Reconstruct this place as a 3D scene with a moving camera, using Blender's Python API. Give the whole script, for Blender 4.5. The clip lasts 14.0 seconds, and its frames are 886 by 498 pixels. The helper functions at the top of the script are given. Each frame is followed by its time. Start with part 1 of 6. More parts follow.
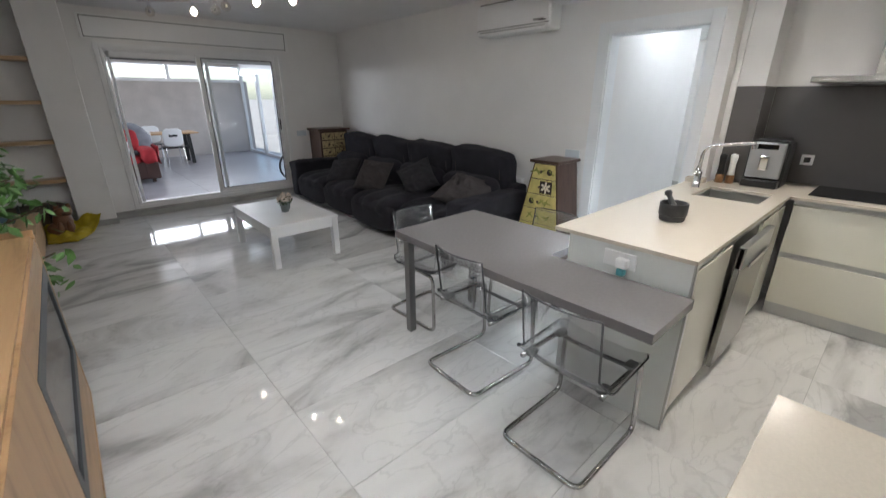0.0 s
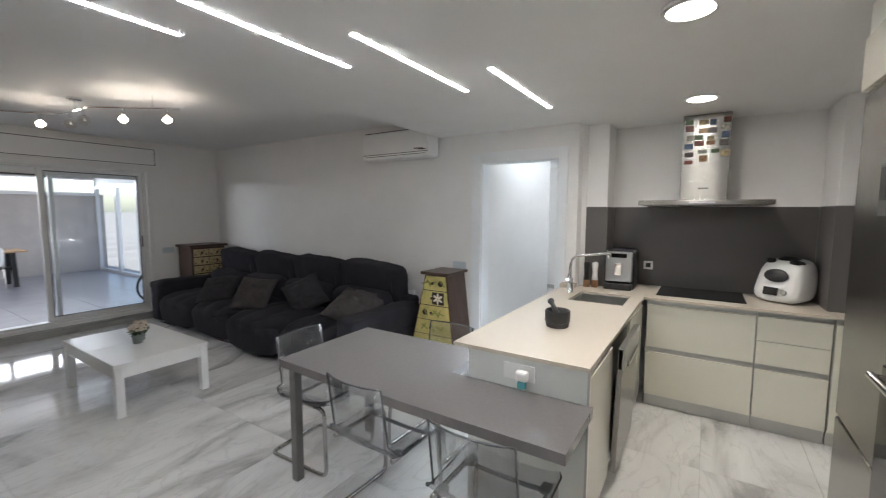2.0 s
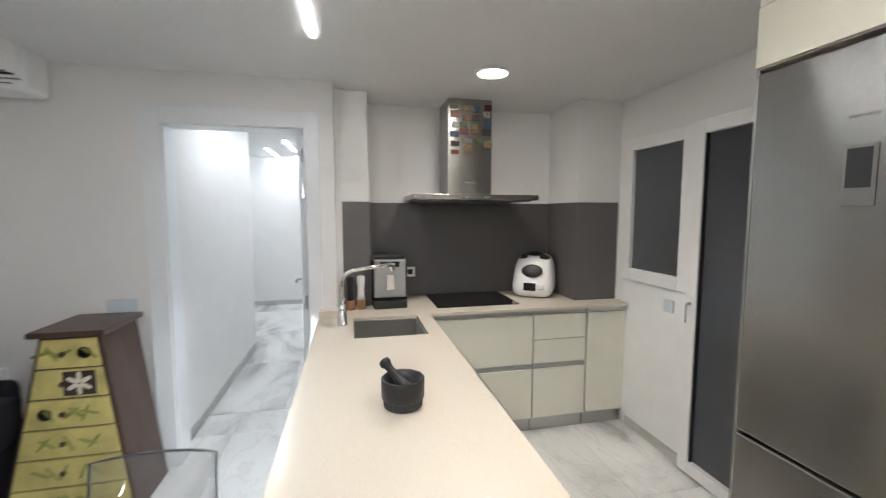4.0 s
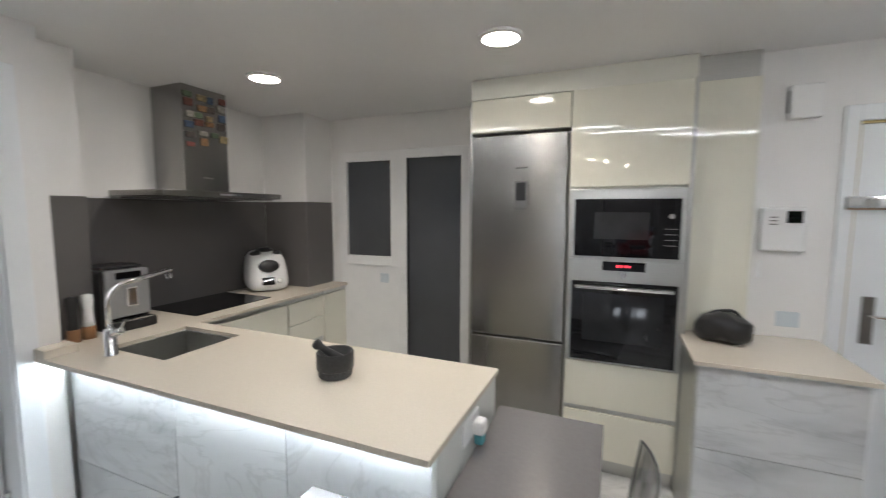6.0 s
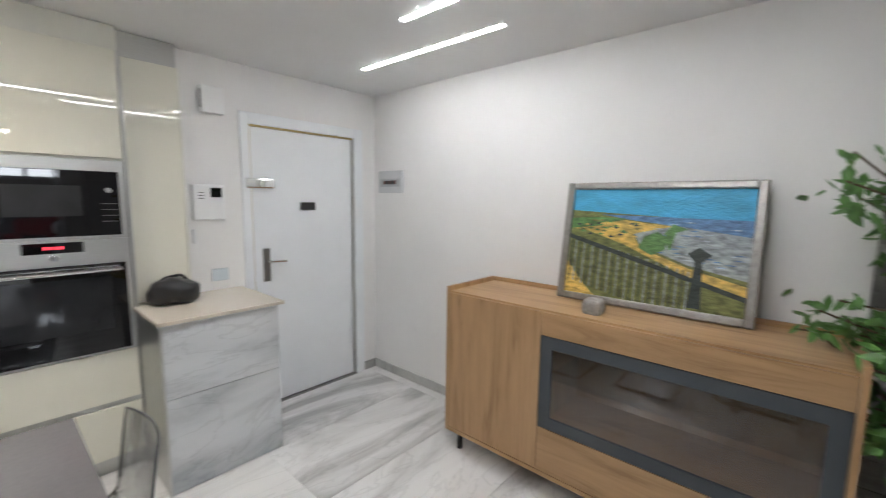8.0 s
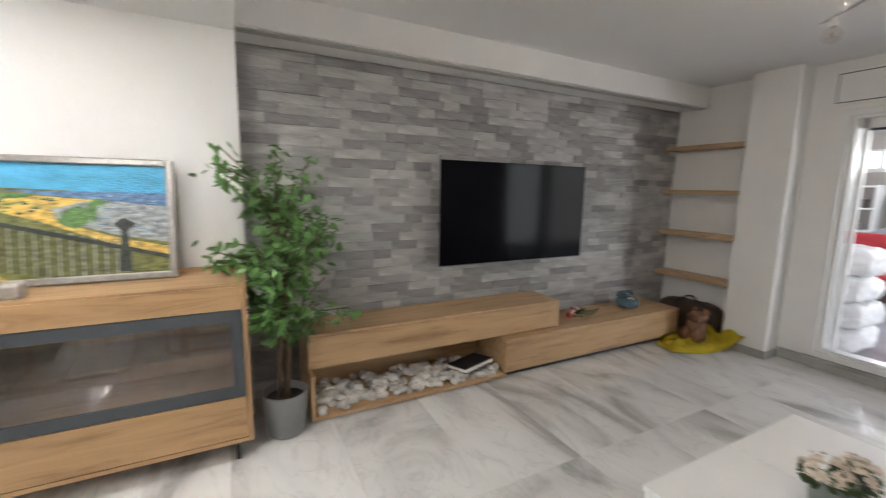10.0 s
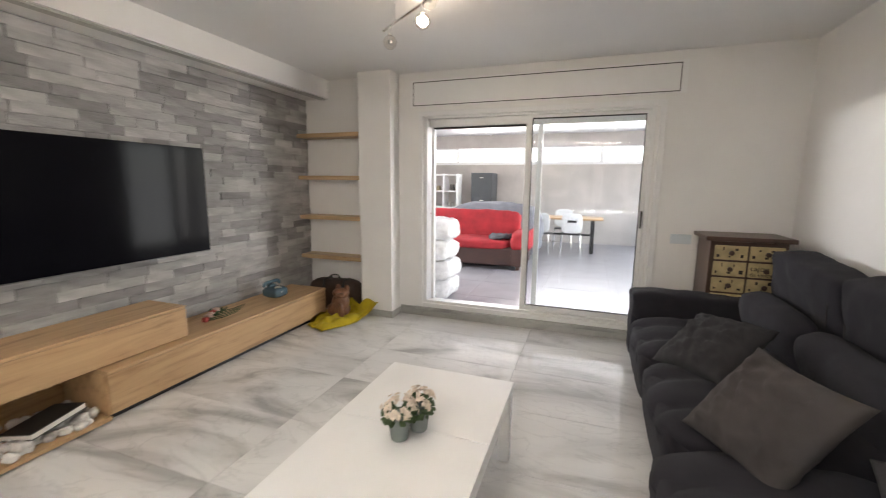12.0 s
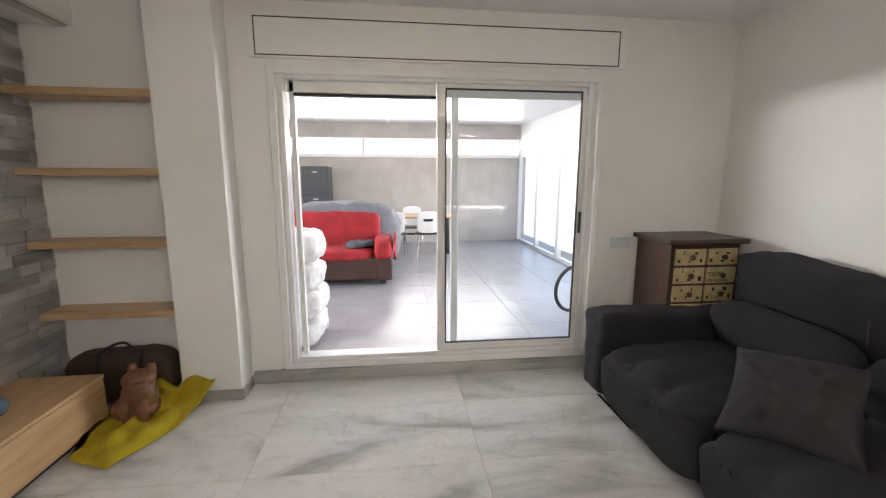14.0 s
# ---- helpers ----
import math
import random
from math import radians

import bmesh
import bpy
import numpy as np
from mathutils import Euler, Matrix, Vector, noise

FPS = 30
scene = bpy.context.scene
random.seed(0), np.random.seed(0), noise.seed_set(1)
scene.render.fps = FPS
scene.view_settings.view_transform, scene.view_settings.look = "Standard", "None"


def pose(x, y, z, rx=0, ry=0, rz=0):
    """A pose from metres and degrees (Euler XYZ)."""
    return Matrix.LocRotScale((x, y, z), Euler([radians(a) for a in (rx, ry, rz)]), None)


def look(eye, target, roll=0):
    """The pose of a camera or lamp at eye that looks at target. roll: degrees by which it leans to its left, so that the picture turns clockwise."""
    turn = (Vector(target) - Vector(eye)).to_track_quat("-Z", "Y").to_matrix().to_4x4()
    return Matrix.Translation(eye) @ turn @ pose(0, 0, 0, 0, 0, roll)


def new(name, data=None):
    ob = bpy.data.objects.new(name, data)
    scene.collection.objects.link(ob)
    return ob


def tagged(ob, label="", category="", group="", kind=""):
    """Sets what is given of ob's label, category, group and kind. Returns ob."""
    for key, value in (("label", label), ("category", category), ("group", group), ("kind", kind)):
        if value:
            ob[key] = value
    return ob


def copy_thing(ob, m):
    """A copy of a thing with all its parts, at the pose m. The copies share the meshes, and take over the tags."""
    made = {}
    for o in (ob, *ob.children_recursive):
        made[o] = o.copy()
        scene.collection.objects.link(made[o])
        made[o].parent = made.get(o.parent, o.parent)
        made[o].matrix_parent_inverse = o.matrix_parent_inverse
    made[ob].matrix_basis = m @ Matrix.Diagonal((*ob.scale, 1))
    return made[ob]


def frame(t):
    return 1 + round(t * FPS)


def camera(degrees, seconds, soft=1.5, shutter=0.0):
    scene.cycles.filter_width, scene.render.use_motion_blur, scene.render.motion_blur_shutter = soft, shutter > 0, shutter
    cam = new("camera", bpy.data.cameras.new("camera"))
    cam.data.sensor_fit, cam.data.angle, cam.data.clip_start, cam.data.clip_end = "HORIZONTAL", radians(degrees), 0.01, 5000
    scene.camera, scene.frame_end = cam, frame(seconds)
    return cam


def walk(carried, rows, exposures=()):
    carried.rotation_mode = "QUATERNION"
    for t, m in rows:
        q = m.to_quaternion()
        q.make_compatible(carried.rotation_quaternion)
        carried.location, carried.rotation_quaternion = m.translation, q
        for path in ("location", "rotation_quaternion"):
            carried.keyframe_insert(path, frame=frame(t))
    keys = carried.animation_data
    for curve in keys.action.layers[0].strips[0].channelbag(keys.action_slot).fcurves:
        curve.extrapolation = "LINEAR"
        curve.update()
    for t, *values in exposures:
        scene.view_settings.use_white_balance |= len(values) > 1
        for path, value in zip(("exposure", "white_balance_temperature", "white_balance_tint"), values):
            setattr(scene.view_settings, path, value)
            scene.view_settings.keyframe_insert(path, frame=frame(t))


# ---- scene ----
cam = camera(94.5, 14.0, soft=1.1, shutter=0.4)
PATH = [
    (0, (0.288, 0.576, 1.573), (1.543, 1.971, 0.879), 0.0),
    (0.5, (0.298, 0.571, 1.603), (1.644, 1.970, 1.127), -0.1),
    (1, (0.287, 0.575, 1.617), (1.736, 1.916, 1.305), 0.1),
    (1.5, (0.273, 0.597, 1.629), (1.837, 1.822, 1.402), 0.1),
    (2, (0.343, 0.651, 1.609), (2.019, 1.725, 1.426), 0.2),
    (2.5, (0.555, 0.799, 1.586), (2.351, 1.661, 1.412), 0.2),
    (2.7, (0.660, 0.884, 1.584), (2.505, 1.639, 1.411), 0.1),
    (4.8, (1.684, 1.953, 1.571), (3.337, 0.836, 1.405), 0.3),
    (5, (1.714, 2.059, 1.567), (3.273, 0.817, 1.405), 0.3),
    (5.5, (1.799, 2.402, 1.576), (2.987, 0.804, 1.394), 0.1),
    (6, (1.732, 2.690, 1.587), (2.503, 0.853, 1.400), 0.2),
    (6.5, (1.714, 2.806, 1.588), (1.959, 0.831, 1.389), 0.4),
    (7, (1.773, 2.849, 1.574), (1.407, 0.896, 1.359), 0.3),
    (7.5, (1.873, 2.930, 1.568), (0.893, 1.203, 1.332), 0.5),
    (7.8, (1.882, 2.932, 1.547), (0.558, 1.451, 1.312), 0.7),
    (8, (1.907, 2.908, 1.534), (0.418, 1.595, 1.294), 0.7),
    (8.5, (1.978, 2.856, 1.521), (0.152, 2.085, 1.260), 0.8),
    (9, (2.148, 2.859, 1.517), (0.177, 2.666, 1.240), 0.8),
    (9.2, (2.227, 2.889, 1.522), (0.247, 2.928, 1.242), 0.9),
    (11.3, (2.538, 3.281, 1.492), (1.548, 4.989, 1.175), 0.8),
    (11.5, (2.562, 3.307, 1.493), (1.660, 5.064, 1.175), 0.7),
    (12, (2.552, 3.460, 1.466), (1.893, 5.321, 1.152), 0.6),
    (12.5, (2.422, 3.773, 1.469), (1.979, 5.698, 1.156), 0.5),
    (13, (2.231, 4.021, 1.477), (1.998, 5.981, 1.158), 0.5),
    (13.5, (1.928, 4.285, 1.485), (1.942, 6.259, 1.159), 0.3),
    (14, (1.632, 4.648, 1.476), (1.859, 6.606, 1.142), 0.1),
]
walk(cam, [(t, look(e, a, r)) for t, e, a, r in PATH],
     exposures=[(0, 0.84, 6200, 10), (2.7, 0.84, 6200, 10), (4.8, 1.05, 6250, 10), (5.5, 0.88, 6250, 10), (6.5, 0.62, 6200, 10), (7.5, 0.75, 6200, 10), (9.2, 1.3, 6300, 10),
                (11.3, 2.0, 7000, 12), (12.5, 2.05, 7000, 12), (14, 1.85, 7000, 12)])

# ---- world and light ----
world = bpy.data.worlds.new("world")
scene.world = world
world.use_nodes = True
wn = world.node_tree
sky = wn.nodes.new("ShaderNodeTexSky")
sky.sky_type = "NISHITA"
sky.sun_disc = False
sky.sun_elevation, sky.sun_rotation = radians(48), radians(200)
wn.links.new(sky.outputs[0], wn.nodes["Background"].inputs[0])
wn.nodes["Background"].inputs[1].default_value = 0.12
sun = new("sun", bpy.data.lights.new("sun", "SUN"))
sun.data.energy, sun.data.angle, sun.data.color = 3.0, radians(0.5), (1, 0.95, 0.88)
sun.matrix_world = look((-3, -9, 14), (0, 0, 0))


def area(name, m, w, h, power, colour=(1, 1, 1)):
    d = bpy.data.lights.new(name, "AREA")
    d.shape, d.size, d.size_y, d.energy, d.color = "RECTANGLE", w, h, power, colour
    d.spread = radians(120)
    ob = new(name, d)
    ob.matrix_world = m
    return ob


DAY = (0.93, 0.96, 1.0)
area("daylight_strip", look((1.8, 14.50, 2.22), (1.8, 10, 1.6)), 5.6, 0.36, 30, DAY)
area("daylight_side", look((4.78, 12.0, 1.2), (0, 12.0, 0.9)), 3.6, 2.0, 22, DAY)
area("daylight_west", look((-3.58, 10.2, 2.2), (2.0, 8.6, 1.2)), 4.4, 0.38, 58, DAY)
area("daylight_side_near", look((4.78, 9.3, 1.2), (0, 9.3, 0.9)), 1.4, 2.0, 18, DAY)

for x, y in ((3.75, 0.72), (2.26, 0.745)):
    dl = area("downlight_beam", pose(x, y, 2.382), 0.15, 0.15, 3.2, (1.0, 0.90, 0.77))
    dl.data.shape, dl.data.spread = "DISK", radians(125)

# ---- materials ----
MATS = {}


def nt(name):
    m = bpy.data.materials.new(name)
    m.use_nodes = True
    return m, m.node_tree, m.node_tree.nodes["Principled BSDF"]


def mat(name, col, rough=0.5, metal=0.0, var=0.06, scale=8.0, bump=0.0, bscale=60.0, coat=0.0, stretch=(1, 1, 1)):
    """Painted, plastic, metal or cloth surface with soft large variation and fine relief."""
    m, t, b = nt(name)
    co = t.nodes.new("ShaderNodeTexCoord")
    mp = t.nodes.new("ShaderNodeMapping")
    mp.inputs["Scale"].default_value = stretch
    t.links.new(co.outputs["Object"], mp.inputs[0])
    n = t.nodes.new("ShaderNodeTexNoise")
    n.inputs["Scale"].default_value, n.inputs["Detail"].default_value = scale, 5
    t.links.new(mp.outputs[0], n.inputs["Vector"])
    r = t.nodes.new("ShaderNodeValToRGB")
    r.color_ramp.elements[0].position, r.color_ramp.elements[1].position = 0.3, 0.7
    r.color_ramp.elements[0].color = tuple(c * (1 - var) for c in col) + (1,)
    r.color_ramp.elements[1].color = tuple(min(1, c * (1 + var)) for c in col) + (1,)
    t.links.new(n.outputs[0], r.inputs[0])
    t.links.new(r.outputs[0], b.inputs["Base Color"])
    b.inputs["Metallic"].default_value = metal
    b.inputs["Coat Weight"].default_value = coat
    q = t.nodes.new("ShaderNodeMapRange")
    q.inputs["To Min"].default_value, q.inputs["To Max"].default_value = rough * 0.96, min(1, rough * 1.04)
    t.links.new(n.outputs[0], q.inputs[0])
    t.links.new(q.outputs[0], b.inputs["Roughness"])
    if bump:
        n2 = t.nodes.new("ShaderNodeTexNoise")
        n2.inputs["Scale"].default_value, n2.inputs["Detail"].default_value = bscale, 3
        t.links.new(mp.outputs[0], n2.inputs["Vector"])
        bp = t.nodes.new("ShaderNodeBump")
        bp.inputs["Strength"].default_value, bp.inputs["Distance"].default_value = bump, 0.01
        t.links.new(n2.outputs[0], bp.inputs["Height"])
        t.links.new(bp.outputs[0], b.inputs["Normal"])
    MATS[name] = m
    return m


def glow(name, col, strength):
    m, t, b = nt(name)
    b.inputs["Base Color"].default_value = (*col, 1)
    b.inputs["Emission Color"].default_value = (*col, 1)
    b.inputs["Emission Strength"].default_value = strength
    return m


def glass(name, col=(1, 1, 1), rough=0.0, ior=1.45, low=0.035):
    """Clear pane: mostly see-through, with a real reflection by Fresnel."""
    m = bpy.data.materials.new(name)
    m.use_nodes = True
    t = m.node_tree
    t.nodes.remove(t.nodes["Principled BSDF"])
    out = t.nodes["Material Output"]
    tr = t.nodes.new("ShaderNodeBsdfTransparent")
    tr.inputs[0].default_value = (*col, 1)
    gl = t.nodes.new("ShaderNodeBsdfGlossy")
    gl.inputs["Roughness"].default_value = rough
    lw = t.nodes.new("ShaderNodeLayerWeight")
    lw.inputs[0].default_value = 0.5
    pw = t.nodes.new("ShaderNodeMath")
    pw.operation = "POWER"
    pw.inputs[1].default_value = 3.5
    t.links.new(lw.outputs["Facing"], pw.inputs[0])
    fr = t.nodes.new("ShaderNodeMapRange")
    fr.inputs["To Min"].default_value, fr.inputs["To Max"].default_value = low, 0.75
    t.links.new(pw.outputs[0], fr.inputs[0])
    mx = t.nodes.new("ShaderNodeMixShader")
    t.links.new(fr.outputs[0], mx.inputs[0])
    t.links.new(tr.outputs[0], mx.inputs[1])
    t.links.new(gl.outputs[0], mx.inputs[2])
    t.links.new(mx.outputs[0], out.inputs[0])
    return m


def marble(name, light=(0.79, 0.785, 0.775), dark=(0.42, 0.415, 0.41), rough=0.05, per_tile=True):
    """Polished white-grey marble tile, long slanted grey veins, other slice on each tile."""
    m, t, b = nt(name)
    L, N = t.links.new, t.nodes.new
    g = N("ShaderNodeNewGeometry")
    oi = N("ShaderNodeObjectInfo")
    sc = N("ShaderNodeVectorMath")
    sc.operation = "SCALE"
    sc.inputs[0].default_value = (37, 91, 53)
    L(oi.outputs["Random"], sc.inputs["Scale"])
    ad = N("ShaderNodeVectorMath")
    L(g.outputs["Position"], ad.inputs[0])
    if per_tile:
        L(sc.outputs[0], ad.inputs[1])
    mp = N("ShaderNodeMapping")
    mp.inputs["Rotation"].default_value = (0.3, 0.2, radians(-33))
    mp.inputs["Scale"].default_value = (0.55, 1.45, 1.2)
    L(ad.outputs[0], mp.inputs[0])
    n = N("ShaderNodeTexNoise")
    n.inputs["Scale"].default_value, n.inputs["Detail"].default_value, n.inputs["Roughness"].default_value = 0.9, 7, 0.55
    n.inputs["Distortion"].default_value = 2.0
    L(mp.outputs[0], n.inputs["Vector"])
    r = N("ShaderNodeValToRGB")
    e = r.color_ramp.elements
    e[0].position, e[0].color = 0.34, (*dark, 1)
    e[1].position, e[1].color = 0.64, (*light, 1)
    x = e.new(0.43)
    x.color = tuple(0.45 * a + 0.55 * c for a, c in zip(dark, light)) + (1,)
    x = e.new(0.51)
    x.color = tuple(0.16 * a + 0.84 * c for a, c in zip(dark, light)) + (1,)
    L(n.outputs[0], r.inputs[0])
    n2 = N("ShaderNodeTexNoise")
    n2.inputs["Scale"].default_value, n2.inputs["Detail"].default_value, n2.inputs["Distortion"].default_value = 2.2, 10, 2.5
    L(mp.outputs[0], n2.inputs["Vector"])
    a1 = N("ShaderNodeMath")
    a1.operation = "SUBTRACT"
    a1.inputs[1].default_value = 0.5
    L(n2.outputs[0], a1.inputs[0])
    a2 = N("ShaderNodeMath")
    a2.operation = "ABSOLUTE"
    L(a1.outputs[0], a2.inputs[0])
    mr = N("ShaderNodeMapRange")
    mr.inputs["From Max"].default_value = 0.025
    mr.inputs["To Min"].default_value, mr.inputs["To Max"].default_value = 0.88, 1.0
    L(a2.outputs[0], mr.inputs[0])
    mx = N("ShaderNodeMix")
    mx.data_type, mx.blend_type = "RGBA", "MULTIPLY"
    mx.inputs["Factor"].default_value = 1
    L(r.outputs[0], mx.inputs["A"])
    L(mr.outputs[0], mx.inputs["B"])
    L(mx.outputs["Result"], b.inputs["Base Color"])
    b.inputs["Roughness"].default_value = rough
    return m


def wood(name, c1, c2, axis=(1, 1, 1), rough=0.42, rot=(0, 0, 0)):
    """Oak-like board: long grain stretched along one axis, darker knots and streaks."""
    m, t, b = nt(name)
    L, N = t.links.new, t.nodes.new
    co = N("ShaderNodeTexCoord")
    mp = N("ShaderNodeMapping")
    mp.inputs["Scale"].default_value = axis
    L(co.outputs["Object"], mp.inputs[0])
    n = N("ShaderNodeTexNoise")
    n.inputs["Scale"].default_value, n.inputs["Detail"].default_value, n.inputs["Distortion"].default_value = 3.5, 9, 0.6
    n.inputs["Roughness"].default_value = 0.62
    L(mp.outputs[0], n.inputs["Vector"])
    r = N("ShaderNodeValToRGB")
    e = r.color_ramp.elements
    e[0].position, e[0].color = 0.28, (*c1, 1)
    e[1].position, e[1].color = 0.66, (*c2, 1)
    x = e.new(0.46)
    x.color = tuple(0.3 * a + 0.7 * c for a, c in zip(c1, c2)) + (1,)
    L(n.outputs[0], r.inputs[0])
    L(r.outputs[0], b.inputs["Base Color"])
    b.inputs["Roughness"].default_value = rough
    n2 = N("ShaderNodeTexNoise")
    n2.inputs["Scale"].default_value = 22
    L(mp.outputs[0], n2.inputs["Vector"])
    bp = N("ShaderNodeBump")
    bp.inputs["Strength"].default_value, bp.inputs["Distance"].default_value = 0.12, 0.004
    L(n2.outputs[0], bp.inputs["Height"])
    L(bp.outputs[0], b.inputs["Normal"])
    return m


def random_tone(m, lo, hi):
    """Vary a piece's tone by Object Info's Random."""
    t = m.node_tree
    b = t.nodes["Principled BSDF"]
    src = b.inputs["Base Color"].links[0].from_socket
    oi = t.nodes.new("ShaderNodeObjectInfo")
    mr = t.nodes.new("ShaderNodeMapRange")
    mr.inputs["To Min"].default_value, mr.inputs["To Max"].default_value = lo, hi
    t.links.new(oi.outputs["Random"], mr.inputs[0])
    mx = t.nodes.new("ShaderNodeMix")
    mx.data_type, mx.blend_type = "RGBA", "MULTIPLY"
    mx.inputs["Factor"].default_value = 1
    t.links.new(src, mx.inputs["A"])
    t.links.new(mr.outputs[0], mx.inputs["B"])
    t.links.new(mx.outputs["Result"], b.inputs["Base Color"])
    return m


M_WALL = mat("wall_paint", (0.80, 0.79, 0.78), 0.55, var=0.02, scale=3, bump=0.06, bscale=90)
M_CEIL = mat("ceiling_paint", (0.78, 0.78, 0.78), 0.6, var=0.02, scale=2, bump=0.03, bscale=70)
M_WHITE = mat("white_lacquer", (0.82, 0.82, 0.82), 0.28, var=0.015, scale=5)
M_DOOR = mat("white_door_paint", (0.80, 0.82, 0.84), 0.32, var=0.02, scale=4)
M_FLOOR = marble("floor_marble")
M_SKIRT = marble("skirting_marble", (0.52, 0.52, 0.50), (0.34, 0.34, 0.33), 0.2)
M_SLAB = marble("panel_marble", (0.70, 0.71, 0.72), (0.36, 0.38, 0.40), 0.12)
M_GROUT = mat("grout", (0.42, 0.42, 0.41), 0.8, var=0.1, scale=30)
M_CREAM = mat("cream_gloss_front", (0.76, 0.74, 0.64), 0.012, var=0.012, scale=3)
M_CARC = mat("cream_carcass", (0.74, 0.73, 0.66), 0.4, var=0.02)
M_QUARTZ = mat("quartz_worktop", (0.66, 0.60, 0.51), 0.22, var=0.035, scale=160)
M_SPLASH = mat("grey_backsplash", (0.115, 0.108, 0.105), 0.3, var=0.02, scale=4)
M_ALU = mat("brushed_aluminium", (0.52, 0.52, 0.50), 0.35, 1.0, var=0.05, scale=20, stretch=(1, 1, 30))
M_STEEL = mat("brushed_steel", (0.36, 0.35, 0.335), 0.24, 1.0, var=0.03, scale=10, stretch=(14, 14, 0.3))
ani = M_STEEL.node_tree
tg = ani.nodes.new("ShaderNodeTangent")
tg.direction_type, tg.axis = "RADIAL", "Z"
ani.links.new(tg.outputs[0], ani.nodes["Principled BSDF"].inputs["Tangent"])
ani.nodes["Principled BSDF"].inputs["Anisotropic"].default_value = 0.85
ani.nodes["Principled BSDF"].inputs["Anisotropic Rotation"].default_value = 0.25
M_CHROME = mat("chrome", (0.82, 0.82, 0.83), 0.07, 1.0, var=0.02)
M_BLACK = mat("black_glass", (0.006, 0.006, 0.007), 0.02, var=0.1)
M_BLACKP = mat("black_plastic", (0.016, 0.016, 0.017), 0.35, var=0.15, scale=30)
M_GREY = mat("grey_table_top", (0.17, 0.16, 0.16), 0.2, var=0.04, scale=60)
M_GREYM = mat("grey_metal", (0.22, 0.215, 0.21), 0.35, 0.8, var=0.05)
M_ACRYL = glass("clear_acrylic", (0.93, 0.935, 0.94), 0.03, ior=1.5, low=0.07)
M_PANE = glass("window_glass", (0.95, 0.97, 0.98), 0.0, ior=1.5)
M_OAK = wood("oak_veneer_upright", (0.26, 0.145, 0.062), (0.47, 0.29, 0.145), (5, 5, 0.45))
M_OAKH = wood("oak_veneer_level", (0.26, 0.145, 0.062), (0.48, 0.30, 0.15), (5, 0.45, 5))
# Level oak lightened for the bench, window light painted into its colour
M_OAK_LIT = wood("oak_veneer_window_lit", (0.33, 0.195, 0.095), (0.58, 0.38, 0.205), (5, 0.45, 5))
M_OAKX = wood("oak_shelf", (0.32, 0.20, 0.10), (0.52, 0.36, 0.21), (0.45, 5, 5))
M_SOFA = mat("charcoal_fabric", (0.019, 0.018, 0.025), 0.95, var=0.22, scale=7, bump=0.35, bscale=420)
M_SOFA2 = mat("taupe_fabric", (0.062, 0.054, 0.054), 0.95, var=0.16, scale=6, bump=0.35, bscale=350)
M_LED = glow("led_strip", (1.0, 0.99, 0.97), 34)
M_LEDC = glow("cool_led_strip", (0.86, 0.95, 1.0), 22)
M_HALL = glow("hall_led", (0.92, 0.97, 1.0), 28)
M_SPOT = glow("downlight", (1.0, 0.91, 0.79), 28)
M_BULB = glow("lit_bulb", (1.0, 0.86, 0.70), 50)
M_PVC = mat("white_window_profile", (0.80, 0.80, 0.80), 0.3, var=0.02)
M_RUBBER = mat("dark_gasket", (0.02, 0.02, 0.02), 0.6, var=0.1)
M_TILEG = mat("grey_porcelain", (0.30, 0.295, 0.315), 0.30, var=0.14, scale=2.5, bump=0.05, bscale=40)
M_CONC = mat("concrete_render", (0.50, 0.46, 0.43), 0.8, var=0.12, scale=2.2, bump=0.3, bscale=25)
M_ROOF = mat("roof_panel", (0.55, 0.56, 0.59), 0.3, var=0.03, scale=2)
M_DARKW = wood("dark_stained_wood", (0.035, 0.017, 0.011), (0.075, 0.04, 0.028), (6, 6, 0.6), 0.35)
M_GROUND = mat("pale_ground", (0.45, 0.42, 0.38), 0.9, var=0.2, scale=0.5)

# ---- mesh helpers ----


def mesh_ob(name, bm, material, parent=None, label="", smooth=False):
    me = bpy.data.meshes.new(name)
    bmesh.ops.recalc_face_normals(bm, faces=bm.faces)
    bm.to_mesh(me)
    bm.free()
    if material:
        me.materials.append(material)
    if smooth:
        for p in me.polygons:
            p.use_smooth = True
    ob = new(name, me)
    if parent:
        ob.parent = parent
    if label:
        ob["label"] = label
    return ob


def part(name, bm, material, parent, label="", smooth=False):
    return mesh_ob(name, bm, material, parent, label, smooth)


def thing(name, label, category, at=(0, 0, 0), rz=0, group="", kind=""):
    ob = new(name)
    ob.matrix_basis = pose(*at, 0, 0, rz)
    return tagged(ob, label, category, group, kind)


def box(x0, x1, y0, y1, z0, z1, bev=0.0, bm=None, seg=2):
    """A block with rounded edges."""
    b = bmesh.new()
    bmesh.ops.create_cube(b, size=1)
    bmesh.ops.scale(b, vec=(abs(x1 - x0), abs(y1 - y0), abs(z1 - z0)), verts=b.verts)
    bmesh.ops.translate(b, vec=((x0 + x1) / 2, (y0 + y1) / 2, (z0 + z1) / 2), verts=b.verts)
    if bev:
        bmesh.ops.bevel(b, geom=b.edges[:], offset=bev, segments=seg, affect="EDGES", profile=0.5)
    return merge(bm, b)


def merge(bm, b):
    if bm is None:
        return b
    me = bpy.data.meshes.new("tmp")
    b.to_mesh(me)
    b.free()
    bm.from_mesh(me)
    bpy.data.meshes.remove(me)
    return bm


